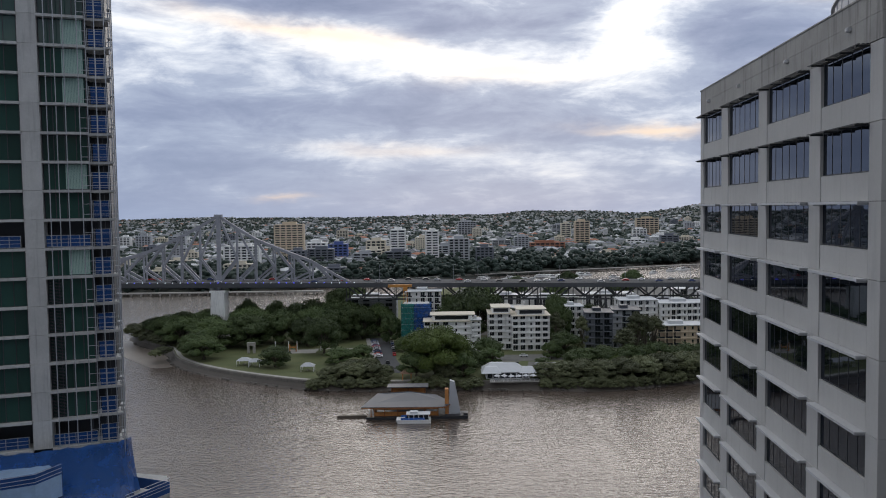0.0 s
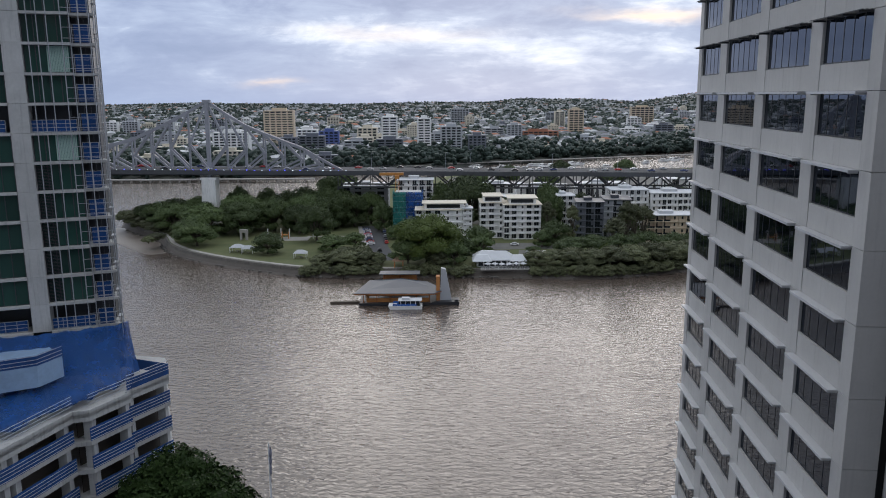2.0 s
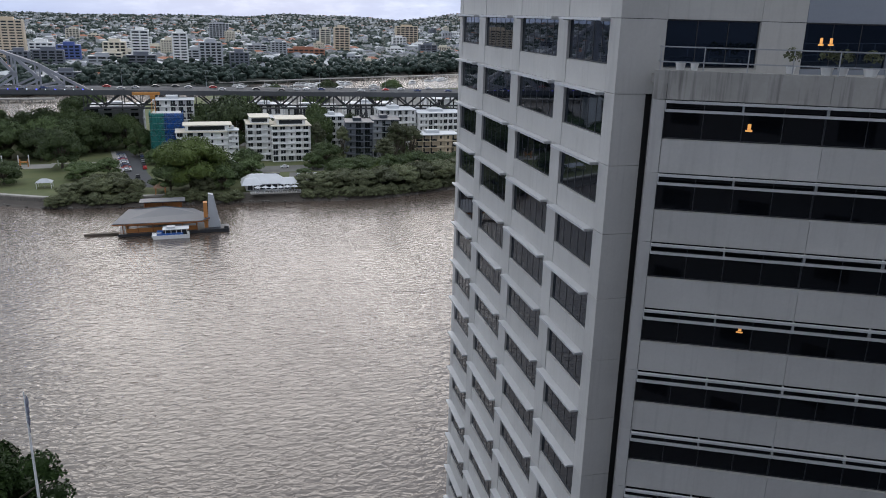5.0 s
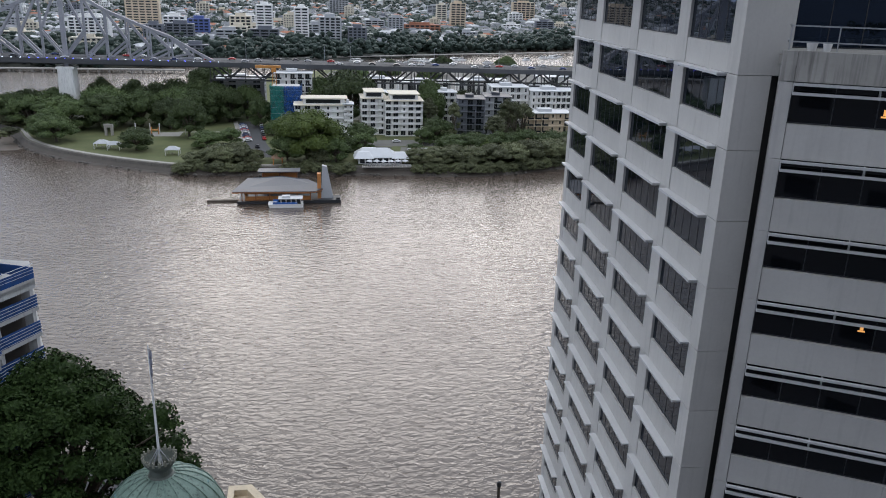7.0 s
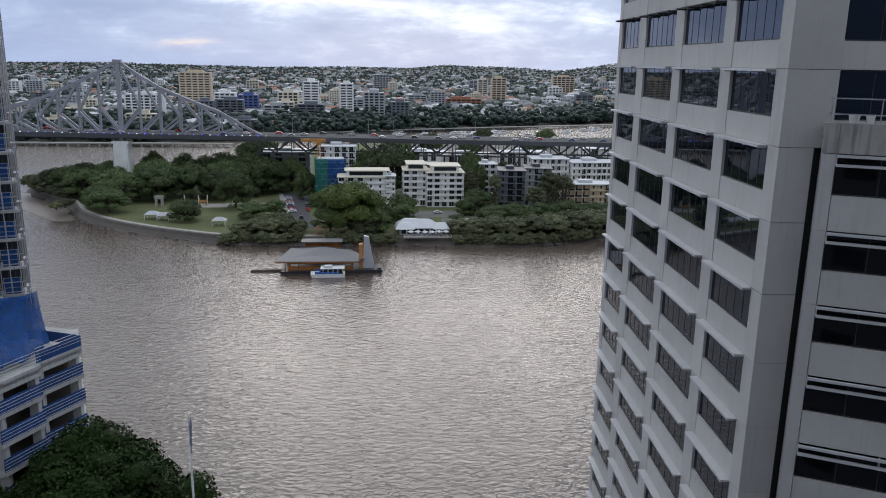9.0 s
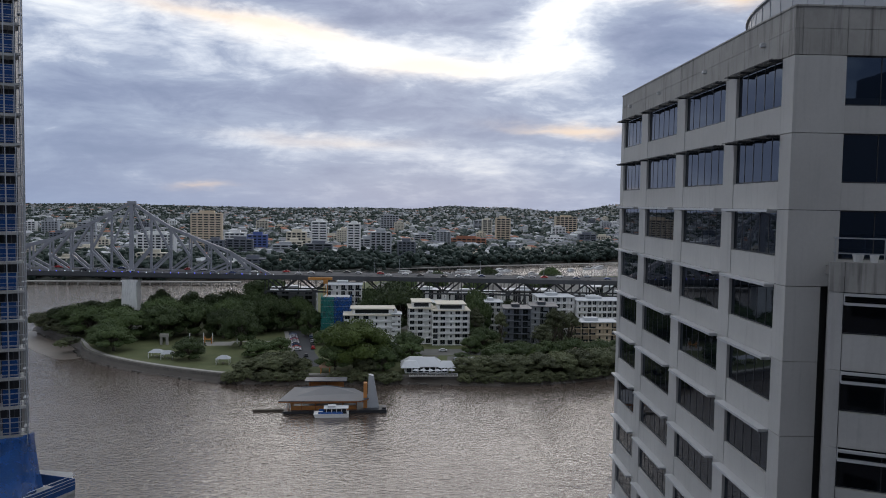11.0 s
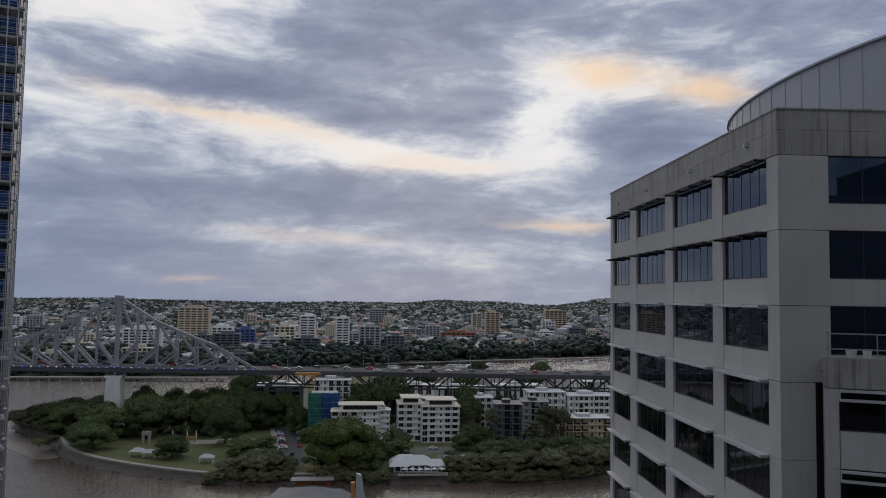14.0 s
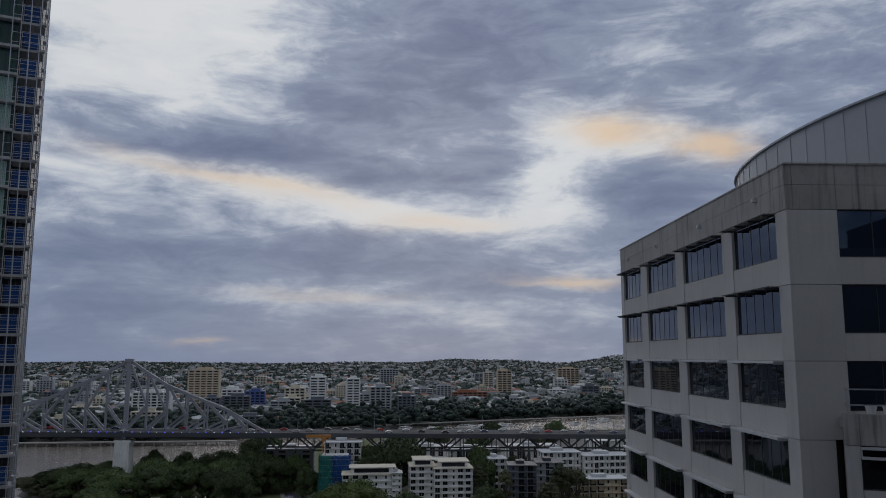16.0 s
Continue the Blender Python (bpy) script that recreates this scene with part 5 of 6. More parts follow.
# ---------------------------------------------------------------- buildings of the peninsula
def flats(name, label, x0, x1, y, z_top, depth, floors, wall, base=None, roof=ROOF_WHITE, bays=5, balcony=True, yaw=0.0, overhang=0.5, glassy=0.62, category="apartment building", step=False):
    """A block with real floors: recessed glazing, balcony slabs and upstands, piers between the bays."""
    base = GROUND if base is None else base
    wide, h = x1 - x0, z_top - base
    f = h / floors
    top = thing(name, pose((x0 + x1) / 2, y, base, 0, 0, yaw), label, category)
    hw = wide / 2
    part("wall", boxes((-hw + 0.3, hw - 0.3, 1.6, depth, -1.0, h - 0.3)), wall, top)
    side = meshed("side_wall", boxes((0, 0.35, 0.2, depth, -1, h - 0.3)), wall)
    piece("side_wall", side, top, -hw)
    piece("side_wall", side, top, hw - 0.35)
    part("roof", boxes((-hw - overhang, hw + overhang, -overhang, depth + overhang, h - 0.3, h + 0.1), (-hw * 0.4, hw * 0.2, depth * 0.4, depth * 0.8, h + 0.1, h + 1.6)), roof, top)
    bw = wide / bays
    slabm = meshed("balcony_slab", boxes((-hw, hw, -0.1, 1.6, -0.2, 0.2)), wall)
    glass = boxes((0.2, bw * glassy, 1.52, 1.58, 0.25, f - 0.45))
    gm = meshed("window", glass, WINDOW)
    frm = meshed("window_frame", boxes((0.16, 0.24, 1.46, 1.58, 0.2, f - 0.4), (bw * glassy - 0.04, bw * glassy + 0.04, 1.46, 1.58, 0.2, f - 0.4), (bw * glassy * 0.5, bw * glassy * 0.5 + 0.06, 1.46, 1.58, 0.2, f - 0.4)), wall)
    upm = meshed("balustrade", boxes((0.1, bw * 0.86, 0.02, 0.12, 0.2, 1.1)), wall if balcony else WINDOW)
    pier = meshed("pier", boxes((-0.16, 0.16, 0.05, 1.6, -0.1, f - 0.1)), wall)
    rng = random.Random(int(x0 * 10))
    blank = meshed("wall_panel", boxes((0.15, bw - 0.15, 0.9, 1.6, 0.14, f - 0.14)), wall)
    slot = meshed("small_window", boxes((bw * 0.4, bw * 0.4 + 0.9, 0.86, 0.9, 1.0, f - 0.8)), WINDOW)
    solid = {rng.randrange(bays) for _ in range(max(1, bays // 3))}
    pent = boxes((-hw * 0.7, hw * 0.75, 2.5, depth - 1.5, h + 0.1, h + 2.9))
    if step:
        part("penthouse", pent, wall, top)
        part("penthouse_roof", boxes((-hw * 0.78, hw * 0.85, 1.4, depth - 0.8, h + 2.9, h + 3.2)), roof, top)
        part("penthouse_window", boxes((-hw * 0.6, hw * 0.6, 2.42, 2.5, h + 0.6, h + 2.5)), WINDOW, top)
    else:
        pent.free()
    sm = meshed("side_window", boxes((0, 0.06, 0, 1.5, 0.8, f - 0.7)), WINDOW)
    for k in range(floors):
        z = k * f
        piece("balcony_slab", slabm, top, 0, 0, z)
        for b in range(bays):
            x = -hw + b * bw
            if b in solid and k:
                piece("wall_panel", blank, top, x, 0, z)
                piece("small_window", slot, top, x, 0, z)
                continue
            g = piece("window", gm, top, x + 0.15, 0, z)
            piece("window_frame", frm, g)
            if rng.random() < 0.92 and k:
                piece("balustrade", upm, top, x + 0.15, 0, z)
            if b and rng.random() < 0.8:
                piece("pier", pier, top, x, 0, z)
        for yy in (4, 8):
            if yy + 2 < depth:
                piece("side_window", sm, top, hw - 0.02, yy, z)
                piece("side_window", sm, top, -hw - 0.04, yy, z)
    return top


flats("apartment_block", "cream apartment block with a flat pale roof among trees", -11, 17.8, 398, 20.0, 15, 5, WHITE, roof=CREAM, bays=6, step=True)
flats("apartment_wing", "white stair wing beside the cream apartment block", 13.5, 18.3, 396.8, 20.8, 8, 6, WHITE, bays=2)
flats("apartment_block", "white apartment block with deep balconies and a flat cream roof", 23, 36, 405, 22.6, 18, 6, WHITE, roof=CREAM, bays=3, step=True)
flats("apartment_block", "white apartment block with blank panels and flat roof", 35, 54.5, 401, 22.0, 18, 6, WHITE, roof=CREAM, bays=5, glassy=0.7, step=True)
flats("apartment_block", "slate grey apartment block with pale floor bands", 72.5, 86.5, 398, 23.4, 16, 6, SLATE, roof=ROOF_GREY, bays=3, balcony=False, yaw=-6)
flats("apartment_block", "blue grey panelled apartment block", 88.0, 102, 404, 23.8, 16, 6, CLADDING, roof=ROOF_GREY, bays=3, balcony=False, yaw=-6, glassy=0.4)
flats("apartment_block", "small white apartment block behind tall trees", 65.5, 76, 424, 23.5, 14, 6, WHITE, bays=3)
flats("apartment_block", "large white terrace of flats with black windows and roof gardens", 97, 118, 428, 26.0, 16, 6, WHITE, bays=6)
flats("apartment_block", "white and charcoal flats with tall pale fins", 118.5, 145, 424, 24.5, 16, 6, WHITE, roof=ROOF_WHITE, bays=9, glassy=0.8)
flats("brick_flats", "low tan brick flats with a pale flat roof", 108, 132, 392, 17.2, 12, 4, TAN, bays=6, balcony=False, glassy=0.35)
flats("apartment_block", "pale glass and white building beside the wrapped block", -22, -2, 438, 31.4, 14, 8, WHITE, bays=5, balcony=False)
flats("car_park", "grey multi-storey car park under the bridge", -58, -30, 476, 24.0, 18, 6, CLADDING, bays=4, category="car park")
for x0, x1, y, zt in ((22, 48, 492, 14), (52, 86, 500, 20), (60, 75, 485, 12), (92, 124, 505, 21), (128, 158, 492, 18), (150, 200, 520, 22), (26, 60, 530, 18)):
    flats("marina_shed", "white low building beyond the bridge's trusses", x0, x1, y, zt, 14, 2, WHITE, bays=6, category="building")


def wrapped_block():
    top = thing("wrapped_building", pose(-15.5, 412, GROUND), "building under construction wrapped in blue and green netting", "building")
    part("frame", boxes((-7, 7, 0.6, 14, -0.5, 23.4)), CONCRETE, top)
    def sheet(bm, a, b, h, seed):
        a, b = Vector(a), Vector(b)
        nrm = Vector((b.y - a.y, a.x - b.x)).normalized()
        grid = []
        for j in range(17):
            rowv = []
            for i in range(21):
                p = a.lerp(b, i / 20) + nrm * 0.35 * noise.noise((i * 0.6, j * 0.5, seed))
                rowv.append(bm.verts.new((p.x, p.y, h * j / 16)))
            grid.append(rowv)
        for j in range(16):
            for i in range(20):
                bm.faces.new((grid[j][i], grid[j][i + 1], grid[j + 1][i + 1], grid[j + 1][i]))
    for name, mt, a, b, lab in (("blue_sheet", DEBRIS_NET, (-1.0, -0.4), (7.9, 0.2), "blue net"), ("green_sheet", GREEN_NET, (-7.9, 0.5), (-1.0, -0.4), "green net"), ("side_sheet", DEBRIS_NET, (7.9, 0.2), (8.0, 14), "blue net"), ("far_sheet", GREEN_NET, (-8.0, 14), (-7.9, 0.5), "green net")):
        bm = bmesh.new()
        sheet(bm, a, b, 24.0, len(name))
        ob = part(name, bm, mt, top, lab, smooth=True)
        ob.modifiers.new("thickness", "SOLIDIFY").thickness = 0.05
    bm = bmesh.new()
    for k in range(8):
        for x in (-8, 0, 8.2):
            bar(bm, (x, -0.7, 0), (x, -0.7, 24.5), 0.1)
        bar(bm, (-8, -0.7, 3 * k + 1), (8.2, -0.7, 3 * k + 1), 0.08)
    part("scaffold", bm, GALVANISED, top)
    crane = thing("crane", pose(-21.3, 420, GROUND), "orange construction crane above the wrapped building", "crane")
    bm = bmesh.new()
    for dx in (-0.9, 0.9):
        for dy in (-0.9, 0.9):
            bar(bm, (dx, dy, 0), (dx, dy, 33), 0.22)
    for k in range(16):
        bar(bm, (-0.9, -0.9, 2 * k), (0.9, -0.9, 2 * k + 2), 0.13)
        bar(bm, (0.9, -0.9, 2 * k), (0.9, 0.9, 2 * k + 2), 0.13)
    part("mast", bm, ORANGE_PAINT, crane)
    part("jib", boxes((-9.5, 3.5, -0.6, 0.6, 32.2, 33.6)), ORANGE_PAINT, crane)
    part("cab", boxes((-1.2, 1.2, -2.2, -0.9, 30.3, 32.2)), ORANGE_PAINT, crane)


wrapped_block()


def restaurant():
    top = thing("riverside_house", pose(27, 333.5, GROUND), "white riverside restaurant with a white metal roof and deck", "house")
    part("wall", boxes((-9.5, 9.5, 1.5, 12, -3, 3.2)), WHITE, top)
    bm = bmesh.new()
    for x0, x1, y0, y1, z0, z1 in ((-11, 7.5, 0.5, 13.5, 3.0, 6.2), (-11.5, -3, -1.5, 8, 2.9, 5.2), (5, 12.5, -0.5, 9, 2.7, 4.8)):
        v = box(bm, x0, x1, y0, y1, z0, z1)
        c = Vector(((x0 + x1) / 2, (y0 + y1) / 2, 0))
        for w in v[4:]:
            w.co.x, w.co.y = c.x + (w.co.x - c.x) * 0.6, c.y + (w.co.y - c.y) * 0.12
    part("roof", bm, ROOF_WHITE, top)
    part("solar_panel", boxes((-1.5, 5.5, 6.5, 7.9, 5.95, 6.3)), DARK_METAL, top)
    part("deck", boxes((-8, 13, -4.5, 1.5, -0.35, 0.0)), PAVING, top)
    me = meshed("window", boxes((0, 2.0, 1.42, 1.5, 0.4, 2.5)), WINDOW)
    for k in range(7):
        piece("window", me, top, -8.8 + 2.6 * k)
    bm = bmesh.new()
    for h in (0.5, 1.0):
        bar(bm, (-8, -4.4, h), (13, -4.4, h), 0.1)
    for k in range(12):
        bar(bm, (-8 + 1.9 * k, -4.4, -0.2), (-8 + 1.9 * k, -4.4, 1.0), 0.12)
    part("rail", bm, WHITE, top)
    rng = random.Random(2)
    for k in range(6):
        u = thing("umbrella", pose(22 + 3.1 * k, 330.6 + rng.uniform(-0.4, 0.4), GROUND), "white square umbrella on the restaurant deck", "umbrella", "deck umbrellas")
        bm = bmesh.new()
        lathe(bm, [(1.7, 2.1), (0.1, 2.9), (0.05, 3.0)], 4)
        part("canopy", bm, ROOF_WHITE, u)
        part("pole", boxes((-0.05, 0.05, -0.05, 0.05, 0, 2.3)), GALVANISED, u)


restaurant()


def pavilion(x, y, w, d, yaw=0):
    top = thing("picnic_shelter", pose(x, y, GROUND, 0, 0, yaw), "small open picnic shelter with a pale hipped roof", "shelter", "park shelters")
    bm = bmesh.new()
    v = box(bm, -w / 2, w / 2, -d / 2, d / 2, 2.5, 3.9)
    for q in v[4:]:
        q.co.x *= 0.35
        q.co.y *= 0.1
    part("roof", bm, CLADDING, top)
    me = meshed("post", boxes((-0.1, 0.1, -0.1, 0.1, -0.1, 2.5)), WHITE)
    for sx in (-1, 1):
        for sy in (-1, 1):
            piece("post", me, top, sx * (w / 2 - 0.4), sy * (d / 2 - 0.4))
    part("table", boxes((-1, 1, -0.4, 0.4, 0.68, 0.76), (-0.1, 0.1, -0.3, 0.3, -0.1, 0.68)), PAVING, top)


pavilion(-97.5, 373, 7, 5.5)
pavilion(-91.5, 369.5, 6, 5)
pavilion(-64, 357.5, 6.5, 5)
monument = thing("monument", pose(-102, 405, GROUND), "pale stone monument arch on the lawn", "monument")
part("stone", boxes((-2, -0.9, -0.8, 0.8, -0.3, 5.0), (0.9, 2, -0.8, 0.8, -0.3, 5.0), (-2.1, 2.1, -0.9, 0.9, 4.0, 5.6)), PAVING, monument)
play = thing("playground", pose(-80, 408, GROUND), "playground with coloured posts and a climbing frame", "playground")
me = meshed("post", boxes((-0.2, 0.2, -0.2, 0.2, -0.2, 5.5)), WHITE)
for x in (-10, -3, 1.5, 14):
    piece("post", me, play, x, 0)
part("frame", boxes((-2.6, 1.2, -1, 1, 2.0, 2.4), (-2.6, -2.3, -1, 1, -0.2, 3.6), (0.9, 1.2, -1, 1, -0.2, 3.6)), ORANGE_PAINT, play)
part("sand", boxes((-14, 12, -6, 5, -0.1, 0.06)), PAVING, play)

# road, parking and paths
bm = bmesh.new()
slab(bm, [(-29, 350), (-17.5, 350), (-24, 380), (-33.5, 446), (-43.5, 446), (-35, 390)], GROUND - 0.3, GROUND + 0.06)
tagged(part("road", bm, ASPHALT), "dark asphalt street with parked cars", "road", kind="structure")
bm = bmesh.new()
slab(bm, [(-37.6, 385), (-35.2, 385), (-43.7, 446), (-46, 446)], GROUND - 0.3, GROUND + 0.12)
slab(bm, [(-70, 413), (-41, 413), (-41.2, 415), (-70, 415)], GROUND - 0.3, GROUND + 0.05)
tagged(part("pavement", bm, PAVING), "pale concrete footpath beside the street", "pavement", kind="structure")
bm = bmesh.new()
slab(bm, [(36, 341), (50, 341), (53, 370), (40, 372)], GROUND - 0.3, GROUND + 0.06)
slab(bm, [(16, 374), (60, 374), (60, 390), (16, 390)], GROUND - 0.3, GROUND + 0.05)
slab(bm, [(-28, 452), (330, 452), (560, 795), (300, 790), (120, 762), (14, 722)], GROUND - 0.3, GROUND + 0.05)
tagged(part("car_park_ground", bm, matter("worn_yard", (0.15, 0.145, 0.13), 0.9, grain=0.4, vary=0.3, stain=0.4, stain_size=0.05)), "worn paved yard behind the restaurant", "pavement", kind="structure")


def car_model(label, paint):
    top = thing("car", pose(0, 0, -200), label, "car")
    bm = boxes((-2.1, 2.1, -0.88, 0.88, 0.35, 0.95))
    v = box(bm, -1.4, 1.2, -0.8, 0.8, 0.95, 1.45)
    for w in v[4:]:
        w.co.x *= 0.75
        w.co.y *= 0.9
    bmesh.ops.bevel(bm, geom=[e for e in bm.edges], offset=0.08, segments=1, affect="EDGES")
    part("body", bm, paint, top)
    part("windscreen", boxes((-1.2, 1.0, -0.81, 0.81, 1.02, 1.3), (-1.32, 1.12, -0.7, 0.7, 1.02, 1.28)), WINDOW, top)
    wh = bmesh.new()
    tube(wh, [(0, -0.1, 0), (0, 0.1, 0)], [0.33, 0.33], 12)
    me = meshed("wheel", wh, TYRE)
    for x in (-1.3, 1.3):
        for y in (-0.82, 0.82):
            piece("wheel", me, top, x, y, 0.33)
    return top


paints = [("white car", (0.75, 0.75, 0.75)), ("silver grey car", (0.4, 0.41, 0.43)), ("red car", (0.45, 0.03, 0.03)), ("black car", (0.02, 0.02, 0.025)), ("dark blue car", (0.04, 0.07, 0.2))]
CARS = [car_model(lab + " with dark windows on the asphalt", matter(lab.replace(" ", "_"), c, 0.3, vary=0.02, stain=0.04)) for lab, c in paints]
crng = random.Random(12)
spots = [(-33.6 - 0.14 * (3.1 * k), 388 + 3.1 * k, GROUND + 0.06, 12) for k in range(15)] + [(-26 - 0.1 * k * 6, 392 + 6 * k, GROUND + 0.06, 98) for k in range(8)] + [(43 + 2.7 * k, 362, GROUND + 0.06, 90) for k in range(4)] + [(-28, 372, GROUND + 0.06, 98), (39, 384, GROUND + 0.06, 0)]
for k in range(62):
    x = -300 + 9.3 * k + crng.uniform(-3, 3)
    spots.append((x, 462 + crng.choice((-9.5, -6, -2.5, 3, 6.5)), 34.97 - 0.01257 * x, 0))
for i, (x, y, z, rz) in enumerate(spots):
    src = CARS[i] if i < 5 else crng.choice((CARS[0], CARS[0], CARS[1], CARS[1], CARS[2], CARS[3], CARS[4]))
    if i < 5:
        src.matrix_basis = pose(x, y, z, 0, 0, rz)
    else:
        copy_thing(src, pose(x, y, z, 0, 0, rz))

# ---------------------------------------------------------------- far bank and suburbs
def ground_at(x, y):
    return hills(x, y)


def tower_block(label, px, y, wide, deep, high, floors, wall, bays, name="apartment_block", band=False):
    """A far block: wall with recessed window rows cut as real strips, roof plant."""
    z = ground_at(px, y) - 1
    top = thing(name, pose(px, y, z), label, "apartment building")
    hw, f = wide / 2, high / floors
    part("wall", boxes((-hw, hw, 0.5, deep, 0, high)), wall, top)
    pr = meshed("pier", boxes((-0.9, 0.9, -0.1, 0.5, 0, high)), wall)
    for b in range(bays + 1):
        piece("pier", pr, top, -hw + b * wide / bays)
    sl = meshed("floor_band", boxes((-hw, hw, -0.15, 0.5, -0.85 if not band else -0.5, 0.8)), wall)
    gl = meshed("window", boxes((-hw + 0.2, hw - 0.2, 0.3, 0.48, 0.8, f - 0.5)), WINDOW)
    for k in range(floors):
        piece("floor_band", sl, top, 0, 0, k * f)
        piece("window", gl, top, 0, 0, k * f)
    part("roof", boxes((-hw - 0.2, hw + 0.2, -0.2, deep + 0.2, high, high + 0.8), (-hw * 0.5, hw * 0.5, deep * 0.3, deep * 0.7, high + 0.8, high + 4)), wall, top)
    return top


tower_block("tall tan brick apartment tower on the far bank", -0.200 * 1010, 1010, 37, 16, 48, 16, TAN, 5)
tower_block("slim white apartment tower on the far bank", -0.0595 * 955, 955, 18, 18, 43, 14, WHITE, 2)
tower_block("slim white apartment tower with vertical piers", -0.0155 * 940, 940, 15, 18, 43, 14, WHITE, 2)
tower_block("pale grey apartment tower with dark balconies", 0.019 * 935, 935, 24, 16, 35, 11, CLADDING, 4, band=True)
tower_block("dark stepped apartment block on the far bank", 0.052 * 930, 930, 20, 16, 26, 8, SLATE, 4, band=True)
tower_block("blue and white office block beyond the bridge", -0.137 * 1000, 1000, 24, 14, 24, 7, matter("blue_cladding", (0.08, 0.12, 0.32), 0.6), 4)
tower_block("white apartment block beyond the bridge's truss", -0.262 * 900, 900, 40, 16, 28, 9, WHITE, 6, band=True)
tower_block("white stepped apartment block", -0.165 * 960, 960, 24, 16, 28, 9, WHITE, 4, band=True)
tower_block("white and dark flats below the tan tower", -0.19 * 930, 930, 20, 16, 20, 6, SLATE, 4, band=True)
tower_block("cream apartment block among trees", -0.088 * 990, 990, 24, 14, 28, 8, CREAM, 4, band=True)
tower_block("brown brick apartment tower", 0.178 * 1330, 1330, 24, 16, 42, 11, TAN, 3)
tower_block("cream apartment tower in the suburbs", 0.157 * 1500, 1500, 18, 16, 34, 9, CREAM, 2)
tower_block("tan apartment blocks on the hill", 0.262 * 1650, 1650, 46, 16, 40, 9, TAN, 5)
tower_block("pale flats high on the ridge", 0.03 * 1800, 1800, 40, 16, 34, 8, CLADDING, 6)
tower_block("long red brick flats near the river", 0.13 * 1190, 1190, 60, 14, 14, 4, matter("red_brick", (0.36, 0.16, 0.10), 0.85), 8)
frng = random.Random(21)
for k in range(95):
    t = frng.uniform(-0.47, 0.36)
    d = 25 + 1500 * frng.random() ** 1.7
    y = bank_y(t * 900) + d
    h = frng.choice((9, 9, 12, 12, 15, 15, 18, 21, 24))
    tower_block("low %s apartment block among suburban trees" % ("white", "cream", "grey")[k % 3], t * y, y, frng.uniform(14, 34), 12, h, h // 3, (WHITE, CREAM, CLADDING)[k % 3] if frng.random() < 0.85 else SLATE, frng.randint(3, 6), band=frng.random() < 0.6)

wall_tone = matter("painted_houses", (0.54, 0.54, 0.53), 0.8, grain=0.05, vary=0.45, stain=0.3, stain_size=0.02)
tile_red = matter("terracotta_roofs", (0.34, 0.15, 0.09), 0.85, grain=0.3, vary=0.2)
tin_grey = matter("tin_roofs", (0.17, 0.18, 0.20), 0.6, grain=0.05, vary=0.5, stain=0.4, stain_size=0.02)
tin_pale = matter("pale_tin_roofs", (0.46, 0.47, 0.48), 0.6, grain=0.05, vary=0.3)
tin_dark = matter("dark_roofs", (0.13, 0.14, 0.16), 0.6, grain=0.05, vary=0.4)


def suburb_houses():
    rng = np.random.default_rng(6)
    verts, faces, slots = [], [], []
    for _ in range(4600):
        d = 60 + 3880 * rng.random() ** 1.7
        t = rng.uniform(-0.60, 0.56)
        y = bank_y(t * 900) + d
        x = t * y
        z = ground_at(x, y)
        w, l, h = rng.uniform(4.5, 8), rng.uniform(5, 10), rng.choice([3.2, 5.5, 6.5, 9.0], p=[0.25, 0.4, 0.25, 0.1])
        a = rng.uniform(-0.5, 0.5) + (1.57 if rng.random() < 0.5 else 0)
        ca, sa = math.cos(a), math.sin(a)
        rise = rng.uniform(1.6, 3.0)
        pts = [(-l, -w, -2), (l, -w, -2), (l, w, -2), (-l, w, -2), (-l, -w, h), (l, -w, h), (l, w, h), (-l, w, h),
               (-l - .5, -w - .5, h), (l + .5, -w - .5, h), (l + .5, w + .5, h), (-l - .5, w + .5, h), (-l * 0.45, 0, h + rise), (l * 0.45, 0, h + rise)]
        o = len(verts)
        verts += [(x + px * ca - py * sa, y + px * sa + py * ca, z + pz) for px, py, pz in pts]
        roof = int(rng.choice([1, 2, 3, 4], p=[0.12, 0.26, 0.27, 0.35]))
        for f in ((0, 1, 5, 4), (1, 2, 6, 5), (2, 3, 7, 6), (3, 0, 4, 7)):
            faces.append(tuple(o + i for i in f)), slots.append(0)
        for f in ((8, 9, 13, 12), (10, 11, 12, 13), (9, 10, 13), (11, 8, 12), (11, 10, 9, 8)):
            faces.append(tuple(o + i for i in f)), slots.append(roof)
    me = raw_mesh("suburb_houses", verts, faces, [wall_tone, tile_red, tin_grey, tin_pale, tin_dark])
    me.polygons.foreach_set("material_index", slots)
    tagged(new("suburb_houses", me), "countless small suburban houses with tin and tile roofs", "houses", kind="stuff")


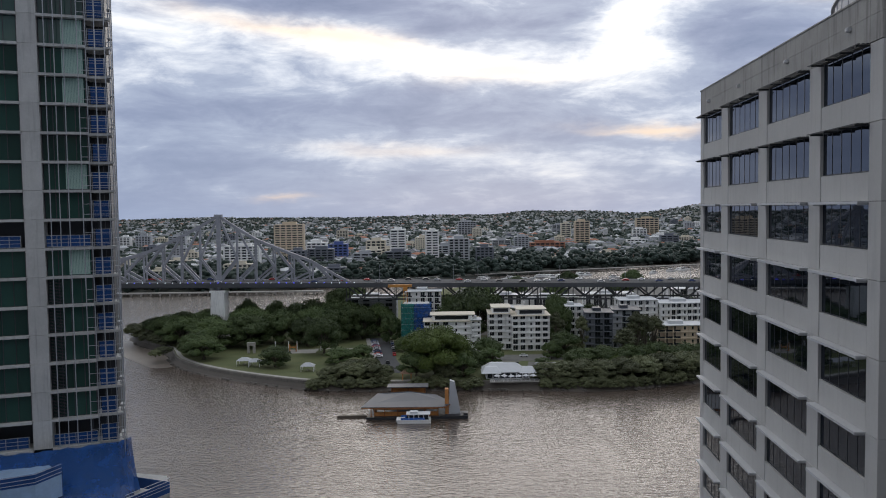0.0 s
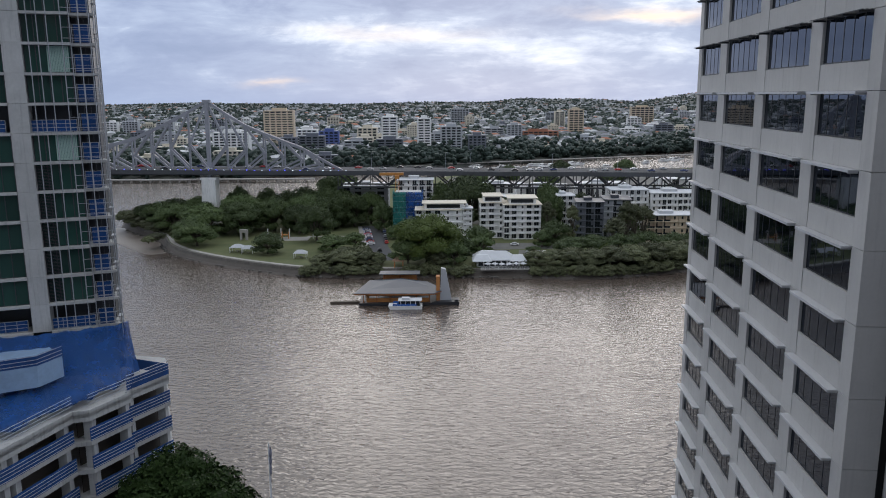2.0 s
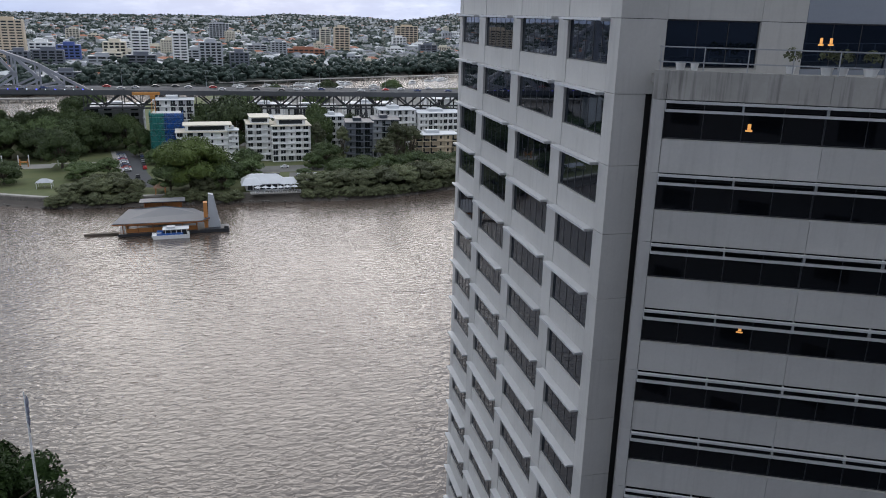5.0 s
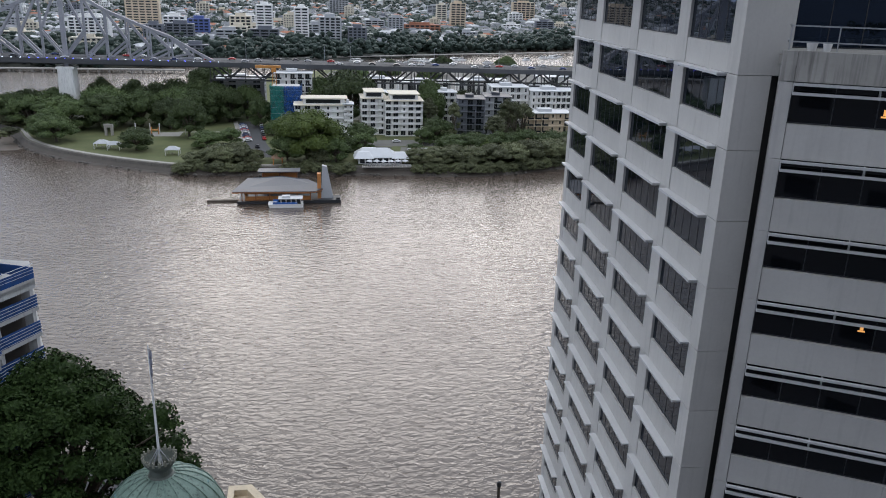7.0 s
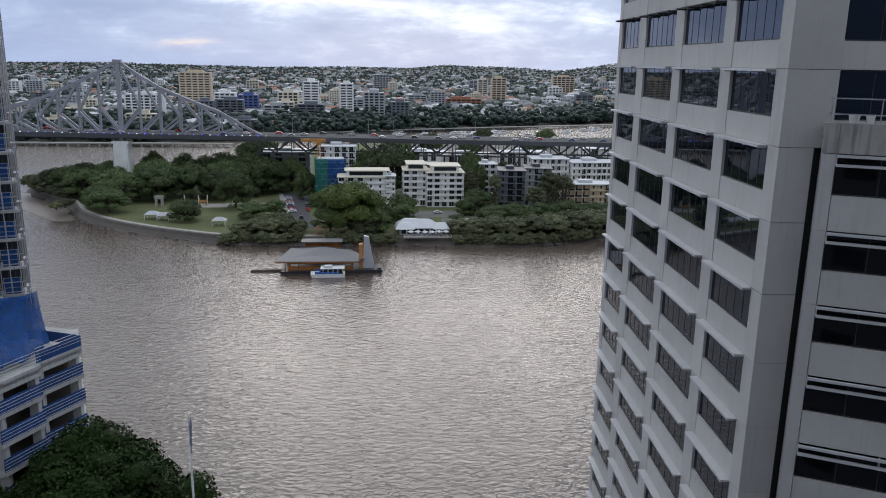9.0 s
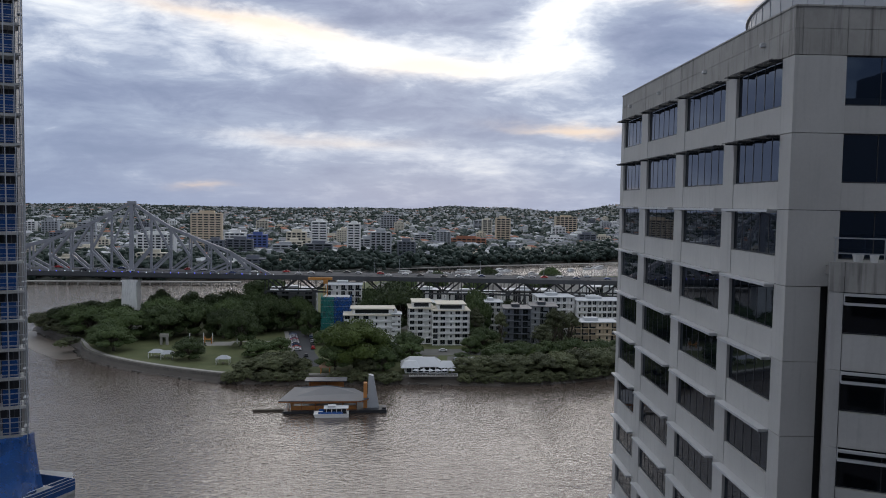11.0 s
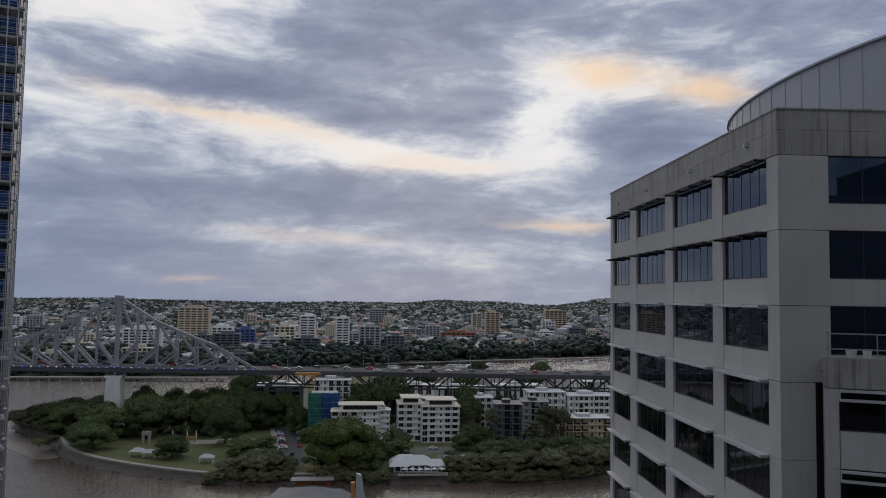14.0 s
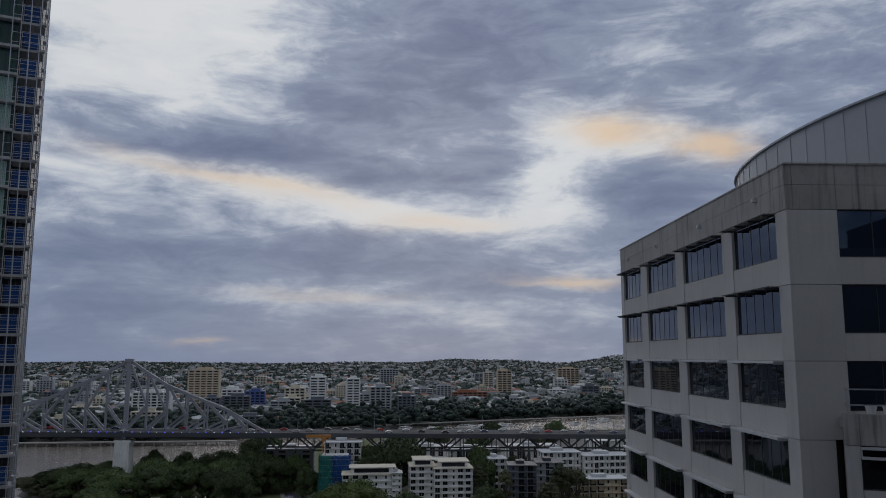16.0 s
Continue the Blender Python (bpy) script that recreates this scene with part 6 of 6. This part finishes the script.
def suburb_trees():
    rng = np.random.default_rng(9)
    base = bmesh.new()
    bmesh.ops.create_icosphere(base, subdivisions=1, radius=1.0)
    bv = np.array([v.co[:] for v in base.verts])
    bf = np.array([[v.index for v in f.verts] for f in base.faces])
    base.free()
    spots = []
    for _ in range(1000):
        t, d, big = rng.uniform(-0.62, 0.58), rng.uniform(4, 120), rng.uniform(4.5, 10)
        y = bank_y(t * 900) + d
        for _ in range(9):
            q = rng.normal(size=3) * [0.55, 0.55, 0.42] * big
            spots.append((t * y + q[0], y + q[1], big * 0.8 + q[2], big * rng.uniform(0.28, 0.5)))
    for i in range(30000):
        t = rng.uniform(-0.62, 0.58) if i < 26000 else rng.uniform(-1.5, -0.6)
        y = bank_y(t * 900) + 25 + 4030 * rng.random() ** 1.5
        r = rng.uniform(2.6, 6.2)
        spots.append((t * y, y, r * 0.7, r))
    count = len(spots)
    V, Fc = np.zeros((count * len(bv), 3)), np.zeros((count * len(bf), 3), int)
    for i, (x, y, up, r) in enumerate(spots):
        v = bv * (1 + rng.uniform(-0.16, 0.16, (len(bv), 1)))
        V[i * len(bv):(i + 1) * len(bv)] = v * [r, r, r * 0.85] + [x, y, ground_at(x, y) + up]
        Fc[i * len(bf):(i + 1) * len(bf)] = bf + i * len(bv)
    # leaf green is shifted to blue: distance haze mixed into the colour
    me = raw_mesh("suburb_trees", V.tolist(), Fc.tolist(), leafy("haze_tinted_leaves", (0.010, 0.020, 0.017), (0.032, 0.047, 0.037)))
    tagged(new("suburb_trees", me), "dark green suburban trees across the hills", "trees", kind="stuff")


suburb_houses()
suburb_trees()
# walkway on piles along the far bank
bm = bmesh.new()
walkline = [(-40, 842), (46, 882), (150, 925), (330, 988), (460, 1030)]
for (xa, ya), (xb, yb) in zip(walkline, walkline[1:]):
    bar(bm, (xa, ya, 3.0), (xb, yb, 3.0), 6.0, 0.8)
    for k in range(9):
        s = k / 8
        tube(bm, [(xa + (xb - xa) * s, ya + (yb - ya) * s, -1), (xa + (xb - xa) * s, ya + (yb - ya) * s, 3)], [0.7, 0.7], 6)
for k in range(24):
    box(bm, -330 + 9 * k, -321.1 + 9 * k, 722, 728, 2.2, 3.2)
    box(bm, -330 + 9 * k, -328.6 + 9 * k, 723, 725, -1, 2.2)
tagged(part("riverwalk", bm, PAVING), "pale riverside walkway on piles", "walkway", kind="structure")


def boat_model():
    top = thing("boat", pose(0, 0, -220), "white moored motor boat on the far reach", "boat", "moored boats")
    bm = bmesh.new()
    v = box(bm, -6, 6, -1.9, 1.9, -0.3, 1.6)
    for i in (1, 2):
        v[i].co.x -= 1.5
    for i in (1, 2, 5, 6):
        v[i].co.y *= 0.3
    part("hull", bm, WHITE, top)
    part("cabin", boxes((-4, 2, -1.4, 1.4, 1.6, 3.2)), WHITE, top)
    part("window", boxes((-3.6, 2.05, -1.45, 1.45, 2.2, 2.8)), WINDOW, top)
    return top


b0 = boat_model()
b0.matrix_basis = pose(120, 860, 0, 0, 0, 20)
for k in range(34):
    x = frng.uniform(20, 330)
    copy_thing(b0, pose(x, 850 + 0.36 * x + frng.uniform(-55, 12) - 20, 0, 0, 0, frng.uniform(-30, 40)))
